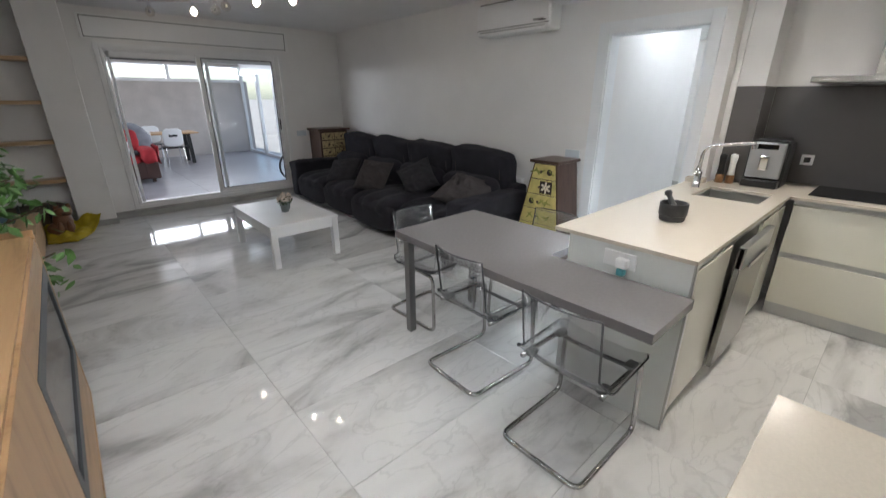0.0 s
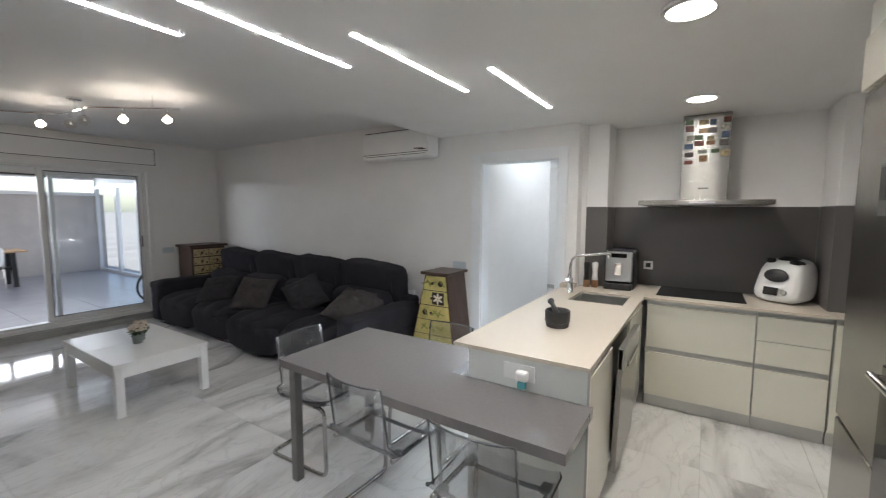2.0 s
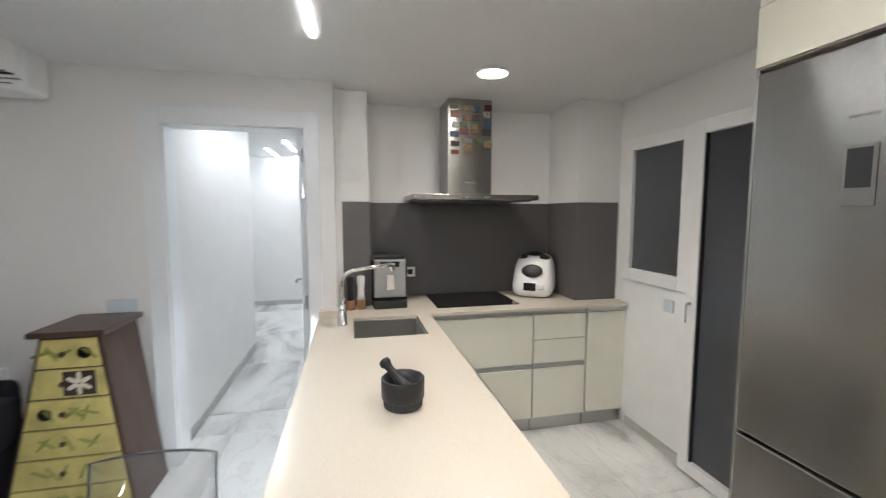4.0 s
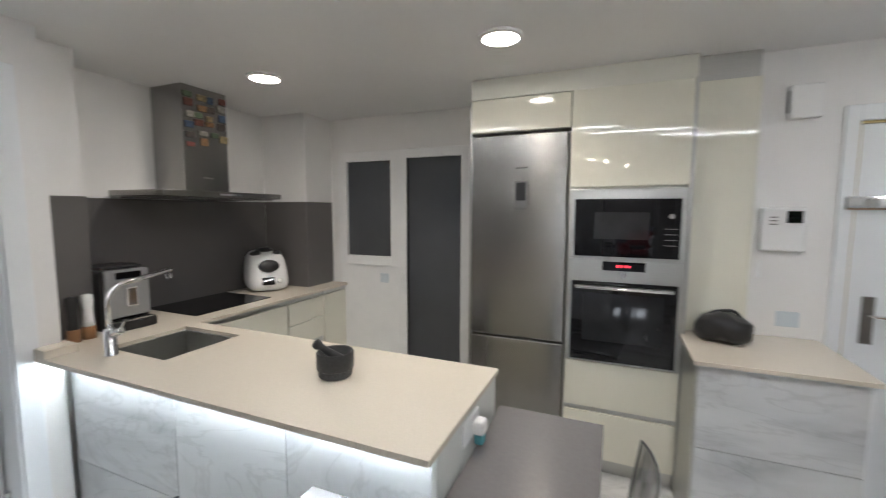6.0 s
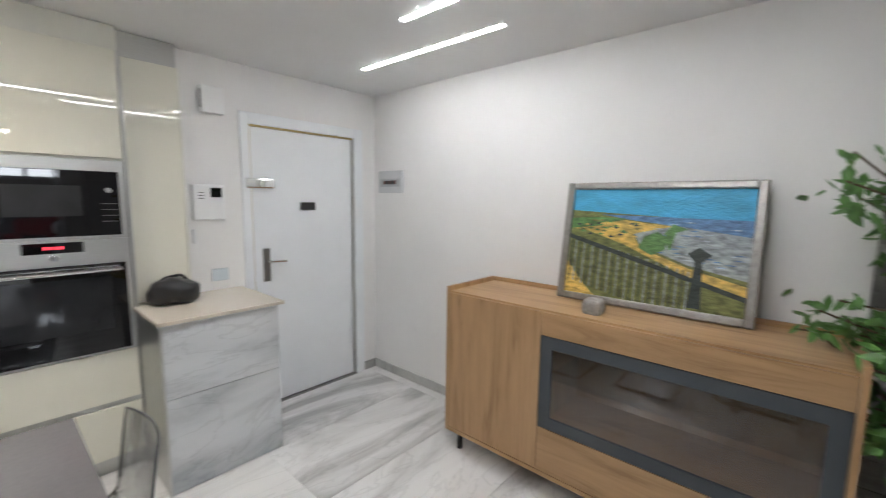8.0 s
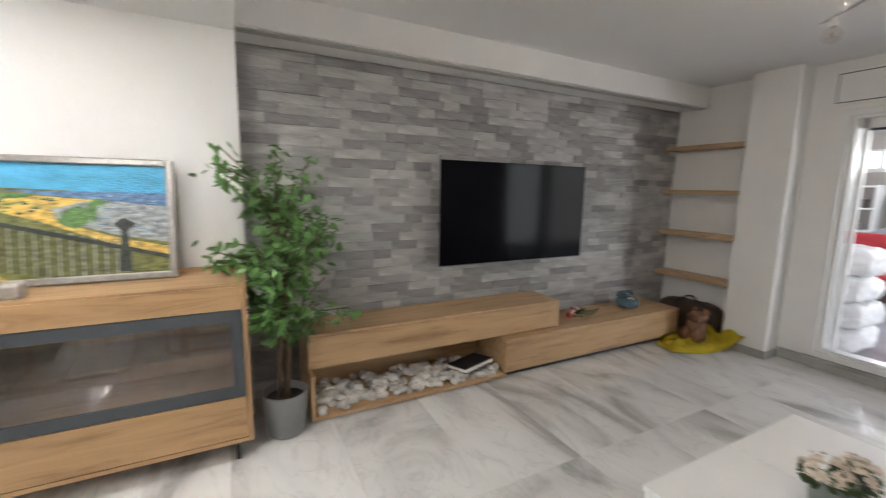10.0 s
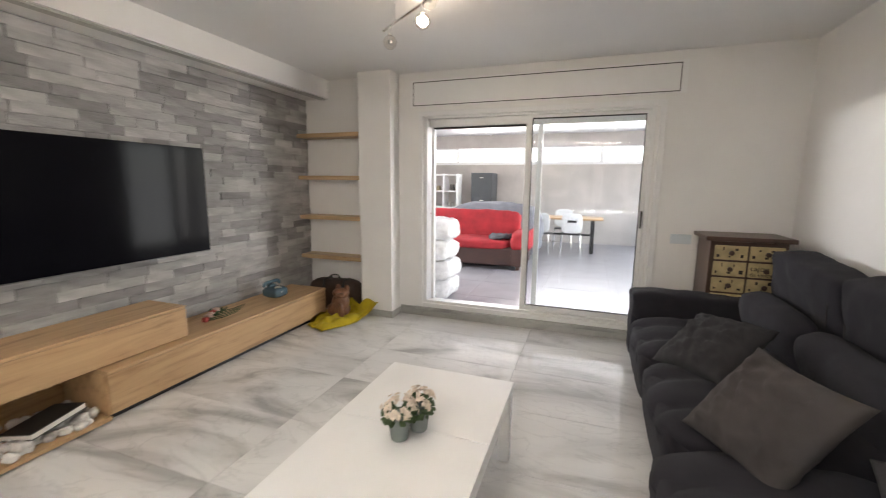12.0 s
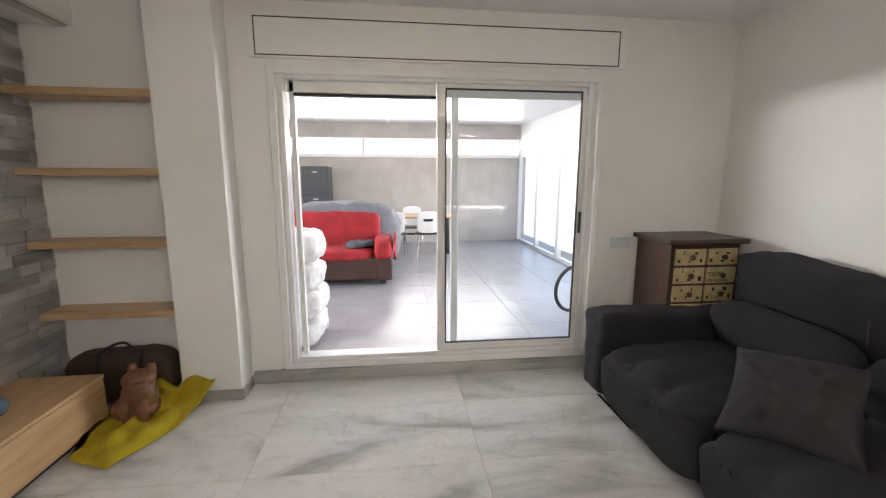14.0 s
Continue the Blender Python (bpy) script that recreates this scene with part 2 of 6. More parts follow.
def cyl(p, q, r, r2=None, n=16, bm=None, bev=0.0):
    """A round bar from p to q."""
    p, q = Vector(p), Vector(q)
    b = bmesh.new()
    bmesh.ops.create_cone(b, cap_ends=True, segments=n, radius1=r, radius2=r if r2 is None else r2, depth=(q - p).length)
    if bev:
        ed = [e for e in b.edges if abs(e.verts[0].co.z - e.verts[1].co.z) < 1e-6]
        bmesh.ops.bevel(b, geom=ed, offset=bev, segments=2, affect="EDGES", profile=0.5)
    m = Matrix.Translation((p + q) / 2) @ (q - p).to_track_quat("Z", "Y").to_matrix().to_4x4()
    bmesh.ops.transform(b, matrix=m, verts=b.verts)
    return merge(bm, b)


def lathe(profile, n=24, centre=(0, 0, 0), bm=None):
    """Turn a profile of (radius, height) about z."""
    b = bmesh.new()
    rings = []
    for r, z in profile:
        rings.append([b.verts.new((centre[0] + r * math.cos(2 * math.pi * i / n), centre[1] + r * math.sin(2 * math.pi * i / n), centre[2] + z)) for i in range(n)])
    for a, c in zip(rings, rings[1:]):
        for i in range(n):
            b.faces.new((a[i], a[(i + 1) % n], c[(i + 1) % n], c[i]))
    b.faces.new(rings[0][::-1])
    b.faces.new(rings[-1])
    return merge(bm, b)


def fillet(points, r, n=5):
    """Round the inner corners of a polyline."""
    pts = [Vector(p) for p in points]
    out = [pts[0]]
    for a, b, c in zip(pts, pts[1:], pts[2:]):
        d1, d2 = (a - b).normalized(), (c - b).normalized()
        rr = min(r, (a - b).length * 0.49, (c - b).length * 0.49)
        s, e = b + d1 * rr, b + d2 * rr
        for i in range(n + 1):
            k = i / n
            out.append((1 - k) ** 2 * s + 2 * k * (1 - k) * b + k * k * e)
    return out + [pts[-1]]


def tube(points, r, n=10, bm=None, closed=False):
    """A round tube along a polyline."""
    pts = [Vector(p) for p in points]
    b = bmesh.new()
    rings = []
    up = None
    m = len(pts)
    for i, p in enumerate(pts):
        a = pts[i - 1] if (i or closed) else pts[i]
        c = pts[(i + 1) % m] if (i < m - 1 or closed) else pts[i]
        d = (c - a).normalized()
        if up is None:
            up = d.orthogonal().normalized()
        up = (up - d * up.dot(d)).normalized()
        s = d.cross(up)
        rings.append([b.verts.new(p + r * (math.cos(2 * math.pi * j / n) * up + math.sin(2 * math.pi * j / n) * s)) for j in range(n)])
    pairs = list(zip(rings, rings[1:])) + ([(rings[-1], rings[0])] if closed else [])
    for a, c in pairs:
        for j in range(n):
            b.faces.new((a[j], a[(j + 1) % n], c[(j + 1) % n], c[j]))
    if not closed:
        b.faces.new(rings[0][::-1])
        b.faces.new(rings[-1])
    return merge(bm, b)


def cushion(w, d, h, puff=0.35, n=10, wrinkle=0.0, seed=0, power=0.5, q=4.5):
    """A soft stuffed block, centred, with bulging faces and soft seams."""
    b = bmesh.new()
    bmesh.ops.create_cube(b, size=2)
    bmesh.ops.subdivide_edges(b, edges=b.edges[:], cuts=n, use_grid_fill=True)
    for v in b.verts:
        x, y, z = v.co
        k = (abs(x) ** q + abs(y) ** q + abs(z) ** q) ** (1 / q)
        x, y, z = x / k, y / k, z / k
        edge = max(0.0, (1 - abs(x) ** 3) * (1 - abs(y) ** 3))
        z = z * (1 - puff + puff * edge ** power)
        p = Vector((x * w / 2, y * d / 2, z * h / 2))
        if wrinkle:
            nn = noise.noise_vector(p * 7 + Vector((seed, seed * 2, 0))) * wrinkle
            nn += noise.noise_vector(p * 19 + Vector((seed, 0, seed))) * wrinkle * 0.35
            p += nn
        v.co = p
    return b


def put(b, m):
    bmesh.ops.transform(b, matrix=m, verts=b.verts)
    return b


def struct(name, bm, material, label, category):
    return tagged(mesh_ob(name, bm, material), label, category, kind="structure")


# ---- structure ----
ZK, ZL = 2.40, 2.60           # ceilings of kitchen and living room
XS, XT, XN = 4.14, -0.42, -0.62  # sofa wall, sideboard wall, stone wall
YW, YE, YB = 7.58, 0.04, -0.45   # window wall, entrance wall, balcony wall
XH = 4.64                     # hood wall
T = 0.15

base = box(-0.75, 4.85, -0.6, 7.75, -0.12, -0.006)
box(4.2, 9.8, 1.5, 3.6, -0.12, -0.006, bm=base)
FLOOR = struct("floor", base, M_GROUT, "polished white marble floor with grey veins", "floor")

# sideboard wall, niche and stone wall
struct("wall_west", box(XN - T - 0.02, XT, -0.6, 3.13, 0, ZL + 0.1), M_WALL, "plain white painted wall beside the entrance", "wall")
WALL_STONE = struct("wall_stone", box(XN - T - 0.012, XN - 0.012, 3.13, YW + 0.15, 0, ZL + 0.1), M_GROUT, "wall clad in grey split-face stone slips", "wall")
struct("beam", box(XN - 0.012, -0.30, 3.13, YW - 0.001, 2.40, ZL), M_WALL, "white boxed beam above the stone wall", "beam")
struct("trim", box(-0.40, -0.33, 3.135, YW - 0.01, 2.388, 2.3995), M_ALU, "slim curtain groove under the white beam", "trim")
# window wall
w = box(XN - T, 0.87, YW, YW + T, 0, ZL + 0.1)
box(3.06, XS + T, YW, YW + T, 0, ZL + 0.1, bm=w)
box(0.87, 3.06, YW, YW + T, 2.17, ZL + 0.1, bm=w)
box(0.87, 3.06, YW, YW + T, 0, 0.15, bm=w)
struct("wall_north", w, M_WALL, "white wall round the terrace sliding window", "wall")
struct("pillar", box(0.20, 0.58, 7.37, YW, 0, ZL, 0.006), M_WALL, "white square pillar beside the shelf niche", "pillar")
# sofa wall with hall door opening
w = box(XS, XS + T, 2.63, YW + T, 0, ZL + 0.1)
box(XS, XS + T, 1.64, 1.80, 0, ZL + 0.1, bm=w)
box(XS, XS + T, 1.80, 2.63, 2.12, ZL + 0.1, bm=w)
struct("wall_east", w, M_WALL, "white wall behind the sofa with hall door opening", "wall")
w = box(XH, XH + T, YB - T, 1.64, 0, ZL)
box(XS + T, XH + T, 1.60, 1.78, 0, ZL, bm=w)
struct("wall_hood", w, M_WALL, "off-white kitchen wall behind the extractor hood", "wall")
struct("pillar", box(4.32, XH, 1.42, 1.60, 0, ZK), M_WALL, "shallow white column beside the coffee machine", "pillar")
struct("pillar", box(4.17, XH, YB, -0.10, 0, ZK), M_WALL, "white column in the kitchen corner", "pillar")
# balcony wall with window and door opening
w = box(4.06, XH + T, YB - T, YB, 0, ZL)
box(3.45, 4.06, YB - T, YB, 0, 1.11, bm=w)
box(2.82, 4.06, YB - T, YB, 2.10, ZL, bm=w)
box(1.0, 2.82, YB - T, YB, 0, ZL, bm=w)
struct("wall_south_kitchen", w, M_WALL, "white kitchen wall with balcony door", "wall")
w = box(XT - T, -0.20, YE - T, YE, 0, ZL)
box(-0.20, 0.66, YE - T, YE, 2.03, ZL, bm=w)
box(0.66, 1.08, YE - T, YE, 0, ZL, bm=w)
box(1.08, 1.18, YB, YE, 0, ZL, bm=w)
struct("wall_south", w, M_WALL, "white entrance wall", "wall")
struct("wall_landing", box(-0.6, 1.0, -0.32, -0.24, 0, ZL), M_WALL, "plain wall behind the entrance door", "wall")
# ceilings
c = box(XT, XH, YB - T, 3.128, ZK, ZL + 0.1)
struct("ceiling_kitchen", c, M_CEIL, "lowered white plasterboard ceiling with light slots", "ceiling")
struct("ceiling_living", box(XN - T, XS + T, 3.128, YW + T, ZL, ZL + 0.1), M_CEIL, "plain white living room ceiling", "ceiling")
# unseen roof slab added over all, closes the house against sun and sky
struct("roof", box(-0.9, 10, -2.3, YW + T, 2.72, 2.9), M_GROUT, "unseen roof slab added over the flat to block sun", "roof")

# skirting
def skirt(x0, x1, y0, y1, h=0.075):
    struct("baseboard", box(x0, x1, y0, y1, 0.0, h, 0.003), M_SKIRT, "grey marble skirting board", "baseboard")


skirt(XT, XT + 0.012, YE, 3.13)
skirt(XT + 0.012, -0.28, YE, YE + 0.012)
skirt(0.58, 0.592, 7.37, YW - 0.012)
skirt(0.20, 0.592, 7.358, 7.37)
skirt(0.592, XS, YW - 0.012, YW, 0.10)
skirt(XS - 0.012, XS, 2.74, YW - 0.012)
skirt(2.60, 3.0, YB, YB + 0.012)
skirt(3.46, 4.0, YB, YB + 0.012)
skirt(XN, 0.20, YW - 0.012, YW)

# ---- doors and windows ----


def frame_parts(th, name, x0, x1, z0, z1, y0, y1, wdt, material, bev=0.004):
    """Four profiles of a rectangular frame in the x-z plane."""
    part(name, box(x0, x0 + wdt, y0, y1, z0, z1, bev), material, th)
    part(name, box(x1 - wdt, x1, y0, y1, z0, z1, bev), material, th)
    part(name, box(x0 + wdt, x1 - wdt, y0, y1, z1 - wdt, z1, bev), material, th)
    part(name, box(x0 + wdt, x1 - wdt, y0, y1, z0, z0 + wdt, bev), material, th)


win = thing("window_1", "white aluminium sliding window, one half open", "window", kind="structure")
frame_parts(win, "window_frame", 0.815, 3.135, 0.11, 2.205, YW - 0.03, YW - 0.002, 0.05, M_PVC)
frame_parts(win, "window_frame", 0.872, 3.058, 0.152, 2.168, YW, YW + 0.12, 0.035, M_PVC)
sash = part("sash", box(1.93, 1.99, YW + 0.015, YW + 0.05, 0.19, 2.13, 0.006), M_PVC, win)
part("sash", box(2.985, 3.022, YW + 0.015, YW + 0.05, 0.19, 2.13, 0.004), M_PVC, win)
part("sash", box(1.99, 2.985, YW + 0.015, YW + 0.05, 2.10, 2.13, 0.004), M_PVC, win)
part("sash", box(1.99, 2.985, YW + 0.015, YW + 0.05, 0.19, 0.245, 0.004), M_PVC, win)
for x0, x1, z0, z1 in ((1.99, 1.997, 0.245, 2.10), (2.978, 2.985, 0.245, 2.10), (1.997, 2.978, 2.09, 2.10), (1.997, 2.978, 0.245, 0.252)):
    part("gasket", box(x0, x1, YW + 0.012, YW + 0.03, z0, z1), M_RUBBER, win)
p = part("pane", box(1.995, 2.98, YW + 0.030, YW + 0.036, 0.248, 2.094), M_PANE, win)
p.visible_shadow = False
# open leaf slid behind the fixed half
part("sash", box(2.04, 2.09, YW + 0.07, YW + 0.105, 0.19, 2.13, 0.004), M_PVC, win)
part("sash", box(0.93, 0.965, YW + 0.06, YW + 0.11, 0.19, 2.13, 0.004), M_PVC, win)
part("roller_shutter_edge", box(0.91, 1.93, YW + 0.06, YW + 0.10, 2.055, 2.135, 0.004), M_PVC, win)
part("roller_shutter_edge", box(1.99, 3.02, YW + 0.06, YW + 0.10, 2.045, 2.10, 0.004), M_PVC, win)
part("gasket", box(0.96, 1.93, YW + 0.055, YW + 0.105, 2.035, 2.05), M_RUBBER, win)
part("handle", box(2.995, 3.012, YW - 0.004, YW + 0.014, 1.08, 1.24, 0.004), M_BLACKP, win, "black recessed pull handle")
part("window_sill", box(0.79, 3.16, YW - 0.05, YW, 0.075, 0.11, 0.005), M_SKIRT, win)

bx = thing("shutter_box", "white roller shutter box with dark joint line", "shutter box", kind="structure")
part("cover", box(0.72, 3.27, YW - 0.018, YW - 0.001, 2.25, 2.52, 0.003), M_WHITE, bx)
for x0, x1, z0, z1 in ((0.752, 3.221, 2.492, 2.499), (0.752, 3.221, 2.264, 2.271), (0.752, 0.759, 2.271, 2.492), (3.214, 3.221, 2.271, 2.492)):
    part("joint", box(x0, x1, YW - 0.0205, YW - 0.0182, z0, z1), M_RUBBER, bx)

# entrance door
ed = thing("door_1", "white entrance door with steel lock and handle", "door", kind="structure")
part("leaf", box(-0.185, 0.645, YE - 0.06, YE - 0.012, 0.008, 2.012, 0.004), M_DOOR, ed)
for x0, x1 in ((-0.28, -0.20), (0.66, 0.72)):
    part("door_frame", box(x0, x1, YE, YE + 0.022, 0, 2.10, 0.004), M_DOOR, ed)
part("door_frame", box(-0.20, 0.66, YE, YE + 0.022, 2.025, 2.10, 0.004), M_DOOR, ed)
M_BRASS = mat("brass_edge", (0.45, 0.36, 0.16), 0.3, 1.0)
part("seal", box(-0.198, 0.658, YE - 0.05, YE - 0.004, 2.014, 2.026), M_BRASS, ed)
part("seal", box(0.647, 0.659, YE - 0.05, YE - 0.004, 0.01, 2.012), M_BRASS, ed)
part("seal", box(-0.199, -0.187, YE - 0.05, YE + 0.006, 0.01, 2.012), M_ALU, ed)
for z in (0.25, 0.62, 1.1, 1.5, 1.85):
    part("hinge", cyl((-0.19, YE + 0.006, z - 0.05), (-0.19, YE + 0.006, z + 0.05), 0.011), M_ALU, ed)
hp = part("handle_plate", box(0.535, 0.585, YE - 0.012, YE - 0.002, 0.93, 1.17, 0.004), M_GREYM, ed, "dark steel handle plate")
part("handle", tube(fillet([(0.56, YE - 0.004, 1.08), (0.56, YE + 0.05, 1.08), (0.44, YE + 0.05, 1.075)], 0.02), 0.009), M_CHROME, ed, "chrome lever handle")
part("viewer", box(0.165, 0.285, YE - 0.012, YE + 0.006, 1.44, 1.50, 0.006), M_BLACKP, ed, "black digital door viewer")
part("lock", box(0.50, 0.70, YE - 0.010, YE + 0.030, 1.595, 1.665, 0.01), M_CHROME, ed, "chrome security lock with chain")
part("lock_knob", cyl((0.60, YE + 0.03, 1.63), (0.60, YE + 0.05, 1.63), 0.022, bev=0.004), M_ALU, ed)
part("threshold", box(-0.20, 0.66, YE - 0.10, YE + 0.02, -0.002, 0.006), M_GREYM, ed)

# hall door frame and open leaf
hd = thing("door_2", "open white hall door with chrome handle and hinges", "door", kind="structure")
for y0, y1 in ((1.73, 1.815), (2.615, 2.72)):
    part("door_frame", box(XS - 0.018, XS - 0.001, y0, y1, 0, 2.20, 0.003), M_DOOR, hd)
part("door_frame", box(XS - 0.018, XS - 0.001, 1.815, 2.615, 2.10, 2.20, 0.003), M_DOOR, hd)
for y0, y1 in ((1.802, 1.825), (2.605, 2.628)):
    part("jamb", box(XS, XS + T + 0.01, y0, y1, 0, 2.12, 0.002), M_DOOR, hd)
part("jamb", box(XS, XS + T + 0.01, 1.825, 2.605, 2.095, 2.118, 0.002), M_DOOR, hd)
leaf = part("leaf", put(box(0, 0.80, -0.036, 0, 0.01, 2.085, 0.003), pose(XS + T - 0.02, 1.872, 0, 0, 0, 6)), M_DOOR, hd)
for z in (0.25, 0.98, 1.72, 1.95):
    part("hinge", cyl((XS + T - 0.045, 1.838, z - 0.045), (XS + T - 0.045, 1.838, z + 0.045), 0.012), M_CHROME, hd)
    part("hinge", box(XS + T - 0.06, XS + T + 0.0, 1.826, 1.832, z - 0.045, z + 0.045), M_CHROME, hd)
part("handle", put(tube(fillet([(0.74, 0.0, 1.02), (0.74, 0.05, 1.02), (0.62, 0.05, 1.02)], 0.015), 0.009), pose(XS + T - 0.02, 1.872, 0, 0, 0, 6)), M_CHROME, hd, "chrome lever handle")
part("rosette", put(cyl((0.74, 0.0, 1.02), (0.74, 0.01, 1.02), 0.025), pose(XS + T - 0.02, 1.872, 0, 0, 0, 6)), M_CHROME, hd)

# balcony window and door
# Frosted glass; dark mottled base colour paints in the dim, blurred space behind
M_FROST = mat("frosted_glass_dimmed", (0.13, 0.134, 0.142), 0.14, var=0.35, scale=1.6)
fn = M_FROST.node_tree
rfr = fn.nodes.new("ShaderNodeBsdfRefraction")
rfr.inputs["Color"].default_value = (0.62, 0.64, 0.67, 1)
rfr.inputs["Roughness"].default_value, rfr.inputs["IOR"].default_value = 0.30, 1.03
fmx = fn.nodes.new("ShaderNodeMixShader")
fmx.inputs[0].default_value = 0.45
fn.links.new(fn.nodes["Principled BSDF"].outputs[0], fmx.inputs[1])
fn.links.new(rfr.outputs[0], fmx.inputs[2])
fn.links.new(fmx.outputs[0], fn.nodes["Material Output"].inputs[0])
bw = thing("window_2", "white framed kitchen window onto a dark utility space", "window", kind="structure")
frame_parts(bw, "window_frame", 3.44, 4.06, 1.10, 2.10, YB + 0.0, YB + 0.045, 0.085, M_PVC)
part("pane", box(3.52, 3.98, YB + 0.012, YB + 0.018, 1.18, 2.02), M_FROST, bw, "frosted pane with the dim space behind put into its colour")
part("panel", box(3.44, 4.06, YB + 0.0, YB + 0.02, 0.075, 1.098, 0.003), M_PVC, bw)
bd = thing("door_3", "white framed glazed balcony door, closed", "door", kind="structure")
frame_parts(bd, "door_frame", 2.80, 3.438, 0.02, 2.10, YB + 0.002, YB + 0.055, 0.075, M_PVC)
part("pane", box(2.87, 3.365, YB + 0.016, YB + 0.022, 0.09, 2.03), M_FROST, bd, "frosted full-length pane, dimness behind put into its colour")
for x0, x1, z0, z1 in ((2.874, 2.88, 0.095, 2.025), (3.357, 3.363, 0.095, 2.025)):
    part("gasket", box(x0, x1, YB + 0.022, YB + 0.045, z0, z1), M_RUBBER, bd)
part("handle", tube(fillet([(3.40, YB + 0.05, 1.05), (3.40, YB + 0.09, 1.05), (3.40, YB + 0.09, 0.94)], 0.02), 0.009), M_PVC, bd, "white lever handle")
struct("wall_utility", box(1.2, 6.1, -2.0, -1.9, 0, 2.7), M_WALL, "plain wall of the utility balcony", "wall")
# Assumed end wall, added to close off the balcony and hold daylight back
struct("wall_utility_side", box(6.0, 6.1, -1.9, -0.6, 0, 2.7), M_WALL, "assumed end wall added to close the utility balcony", "wall")
struct("floor_utility", box(1.2, 6.0, -2.0, YB - T, -0.12, 0.0), M_GROUT, "grey tiled floor of the utility balcony", "floor")
wm = thing("washing_machine", "white front-loading washing machine behind frosted glass", "washing machine")
part("body", box(2.959, 3.559, -1.42, -0.83, 0.002, 0.85, 0.012), M_WHITE, wm)
part("door_ring", put(lathe([(0.17, 0), (0.17, 0.02), (0.15, 0.035), (0.12, 0.035), (0.115, 0)], 32), pose(3.259, -0.829, 0.607, 90, 0, 0)), M_GREYM, wm, "grey porthole ring", smooth=True)
part("door_glass", put(lathe([(0.118, 0.002), (0.10, 0.03), (0.03, 0.05), (0.01, 0.052)], 28), pose(3.259, -0.829, 0.607, 90, 0, 0)), M_BLACK, wm, smooth=True)
us = thing("utility_shelf", "white shelf behind the kitchen window", "shelf")
part("board", box(3.55, 4.75, -1.25, -0.66, 1.10, 1.125, 0.003), M_WHITE, us)
for x in (3.60, 4.68):
    part("upright", box(x, x + 0.03, -1.24, -0.68, 0.002, 1.099), M_WHITE, us)
b = put(cushion(0.34, 0.26, 0.40, 0.2, 10, 0.03, 6), pose(4.007, -0.86, 1.325))
tagged(mesh_ob("laundry_bundle", b, M_BLACKP, smooth=True), "dark bundle on the utility shelf", "bundle")
b = lathe([(0.04, 0), (0.042, 0.01), (0.042, 0.16), (0.018, 0.20), (0.018, 0.24), (0.01, 0.245)], 18, (4.335, -0.72, 1.126))
tagged(mesh_ob("cleaning_bottle", b, mat("blue_plastic", (0.02, 0.10, 0.40), 0.3), smooth=True), "blue cleaning bottle on the utility shelf", "bottle")
b = put(cushion(0.13, 0.07, 0.06, 0.2, 6, 0.01, 2), pose(3.926, -0.70, 1.155))
tagged(mesh_ob("sponge", b, mat("yellow_sponge", (0.55, 0.42, 0.03), 0.9), smooth=True), "yellow sponge on the utility shelf", "sponge")

# ---- kitchen ----


def gap_front(th, name, x0, x1, y0, y1, z0, z1, material=M_CREAM):
    return part(name, box(x0, x1, y0, y1, z0, z1, 0.002), material, th)


# worktop on island and hob run, one L-shaped slab with sink and no seams
XF, XI = 4.00, 2.165
wtop = thing("worktop", "beige quartz worktop over island and hob run", "worktop")
for b in ((XI, 3.555, 1.047, 1.75), (3.555, 3.985, 1.047, 1.137), (3.555, 3.985, 1.54, 1.75), (3.985, XS - 0.002, 1.047, 1.75), (XS - 0.002, XH, 1.047, 1.62)):
    part("slab", box(*b, 0.90, 0.92), M_QUARTZ, wtop)
part("slab", box(XF, XH, YB + 0.012, 1.047, 0.90, 0.92), M_QUARTZ, wtop)
part("upstand", box(XS - 0.10, XS - 0.004, 1.62, 1.75, 0.921, 0.96, 0.003), M_QUARTZ, wtop)

sk = thing("sink", "dark steel undermount kitchen sink", "sink")
sb = bmesh.new()
for b in ((3.545, 3.56, 1.127, 1.55, 0.70, 0.899), (3.98, 3.995, 1.127, 1.55, 0.70, 0.899), (3.56, 3.98, 1.127, 1.142, 0.70, 0.899), (3.56, 3.98, 1.535, 1.55, 0.70, 0.899), (3.545, 3.995, 1.127, 1.55, 0.69, 0.70)):
    box(*b, bm=sb)
part("bowl", sb, M_ALU, sk)
part("drain", cyl((3.75, 1.32, 0.70), (3.75, 1.32, 0.704), 0.045), M_CHROME, sk)

# island body
isl = thing("kitchen_island", "cream kitchen island with marble-clad back", "island")
ib = box(2.20, 3.50, 1.07, 1.60, 0.10, 0.896)
box(3.50, XF, 1.07, 1.60, 0.10, 0.66, bm=ib)
part("body", ib, M_CARC, isl)
part("end_panel", box(2.178, 2.197, 1.05, 1.665, 0.003, 0.898, 0.002), mat("pale_glass_panel", (0.74, 0.76, 0.74), 0.1, var=0.02), isl, "pale glossy end panel")
part("end_panel_edge", box(2.176, 2.20, 1.048, 1.058, 0.003, 0.897), M_ALU, isl)
part("kick", box(2.22, XF, 1.10, 1.12, 0.0, 0.10), M_ALU, isl)
for x0, x1 in ((2.21, 2.72), (3.36, 3.62), (3.625, 3.96)):
    gap_front(isl, "door", x0, x1, 1.050, 1.068, 0.11, 0.86)
part("grip_rail", box(2.20, 3.96, 1.058, 1.069, 0.865, 0.897), M_ALU, isl, "recessed aluminium grip rail")
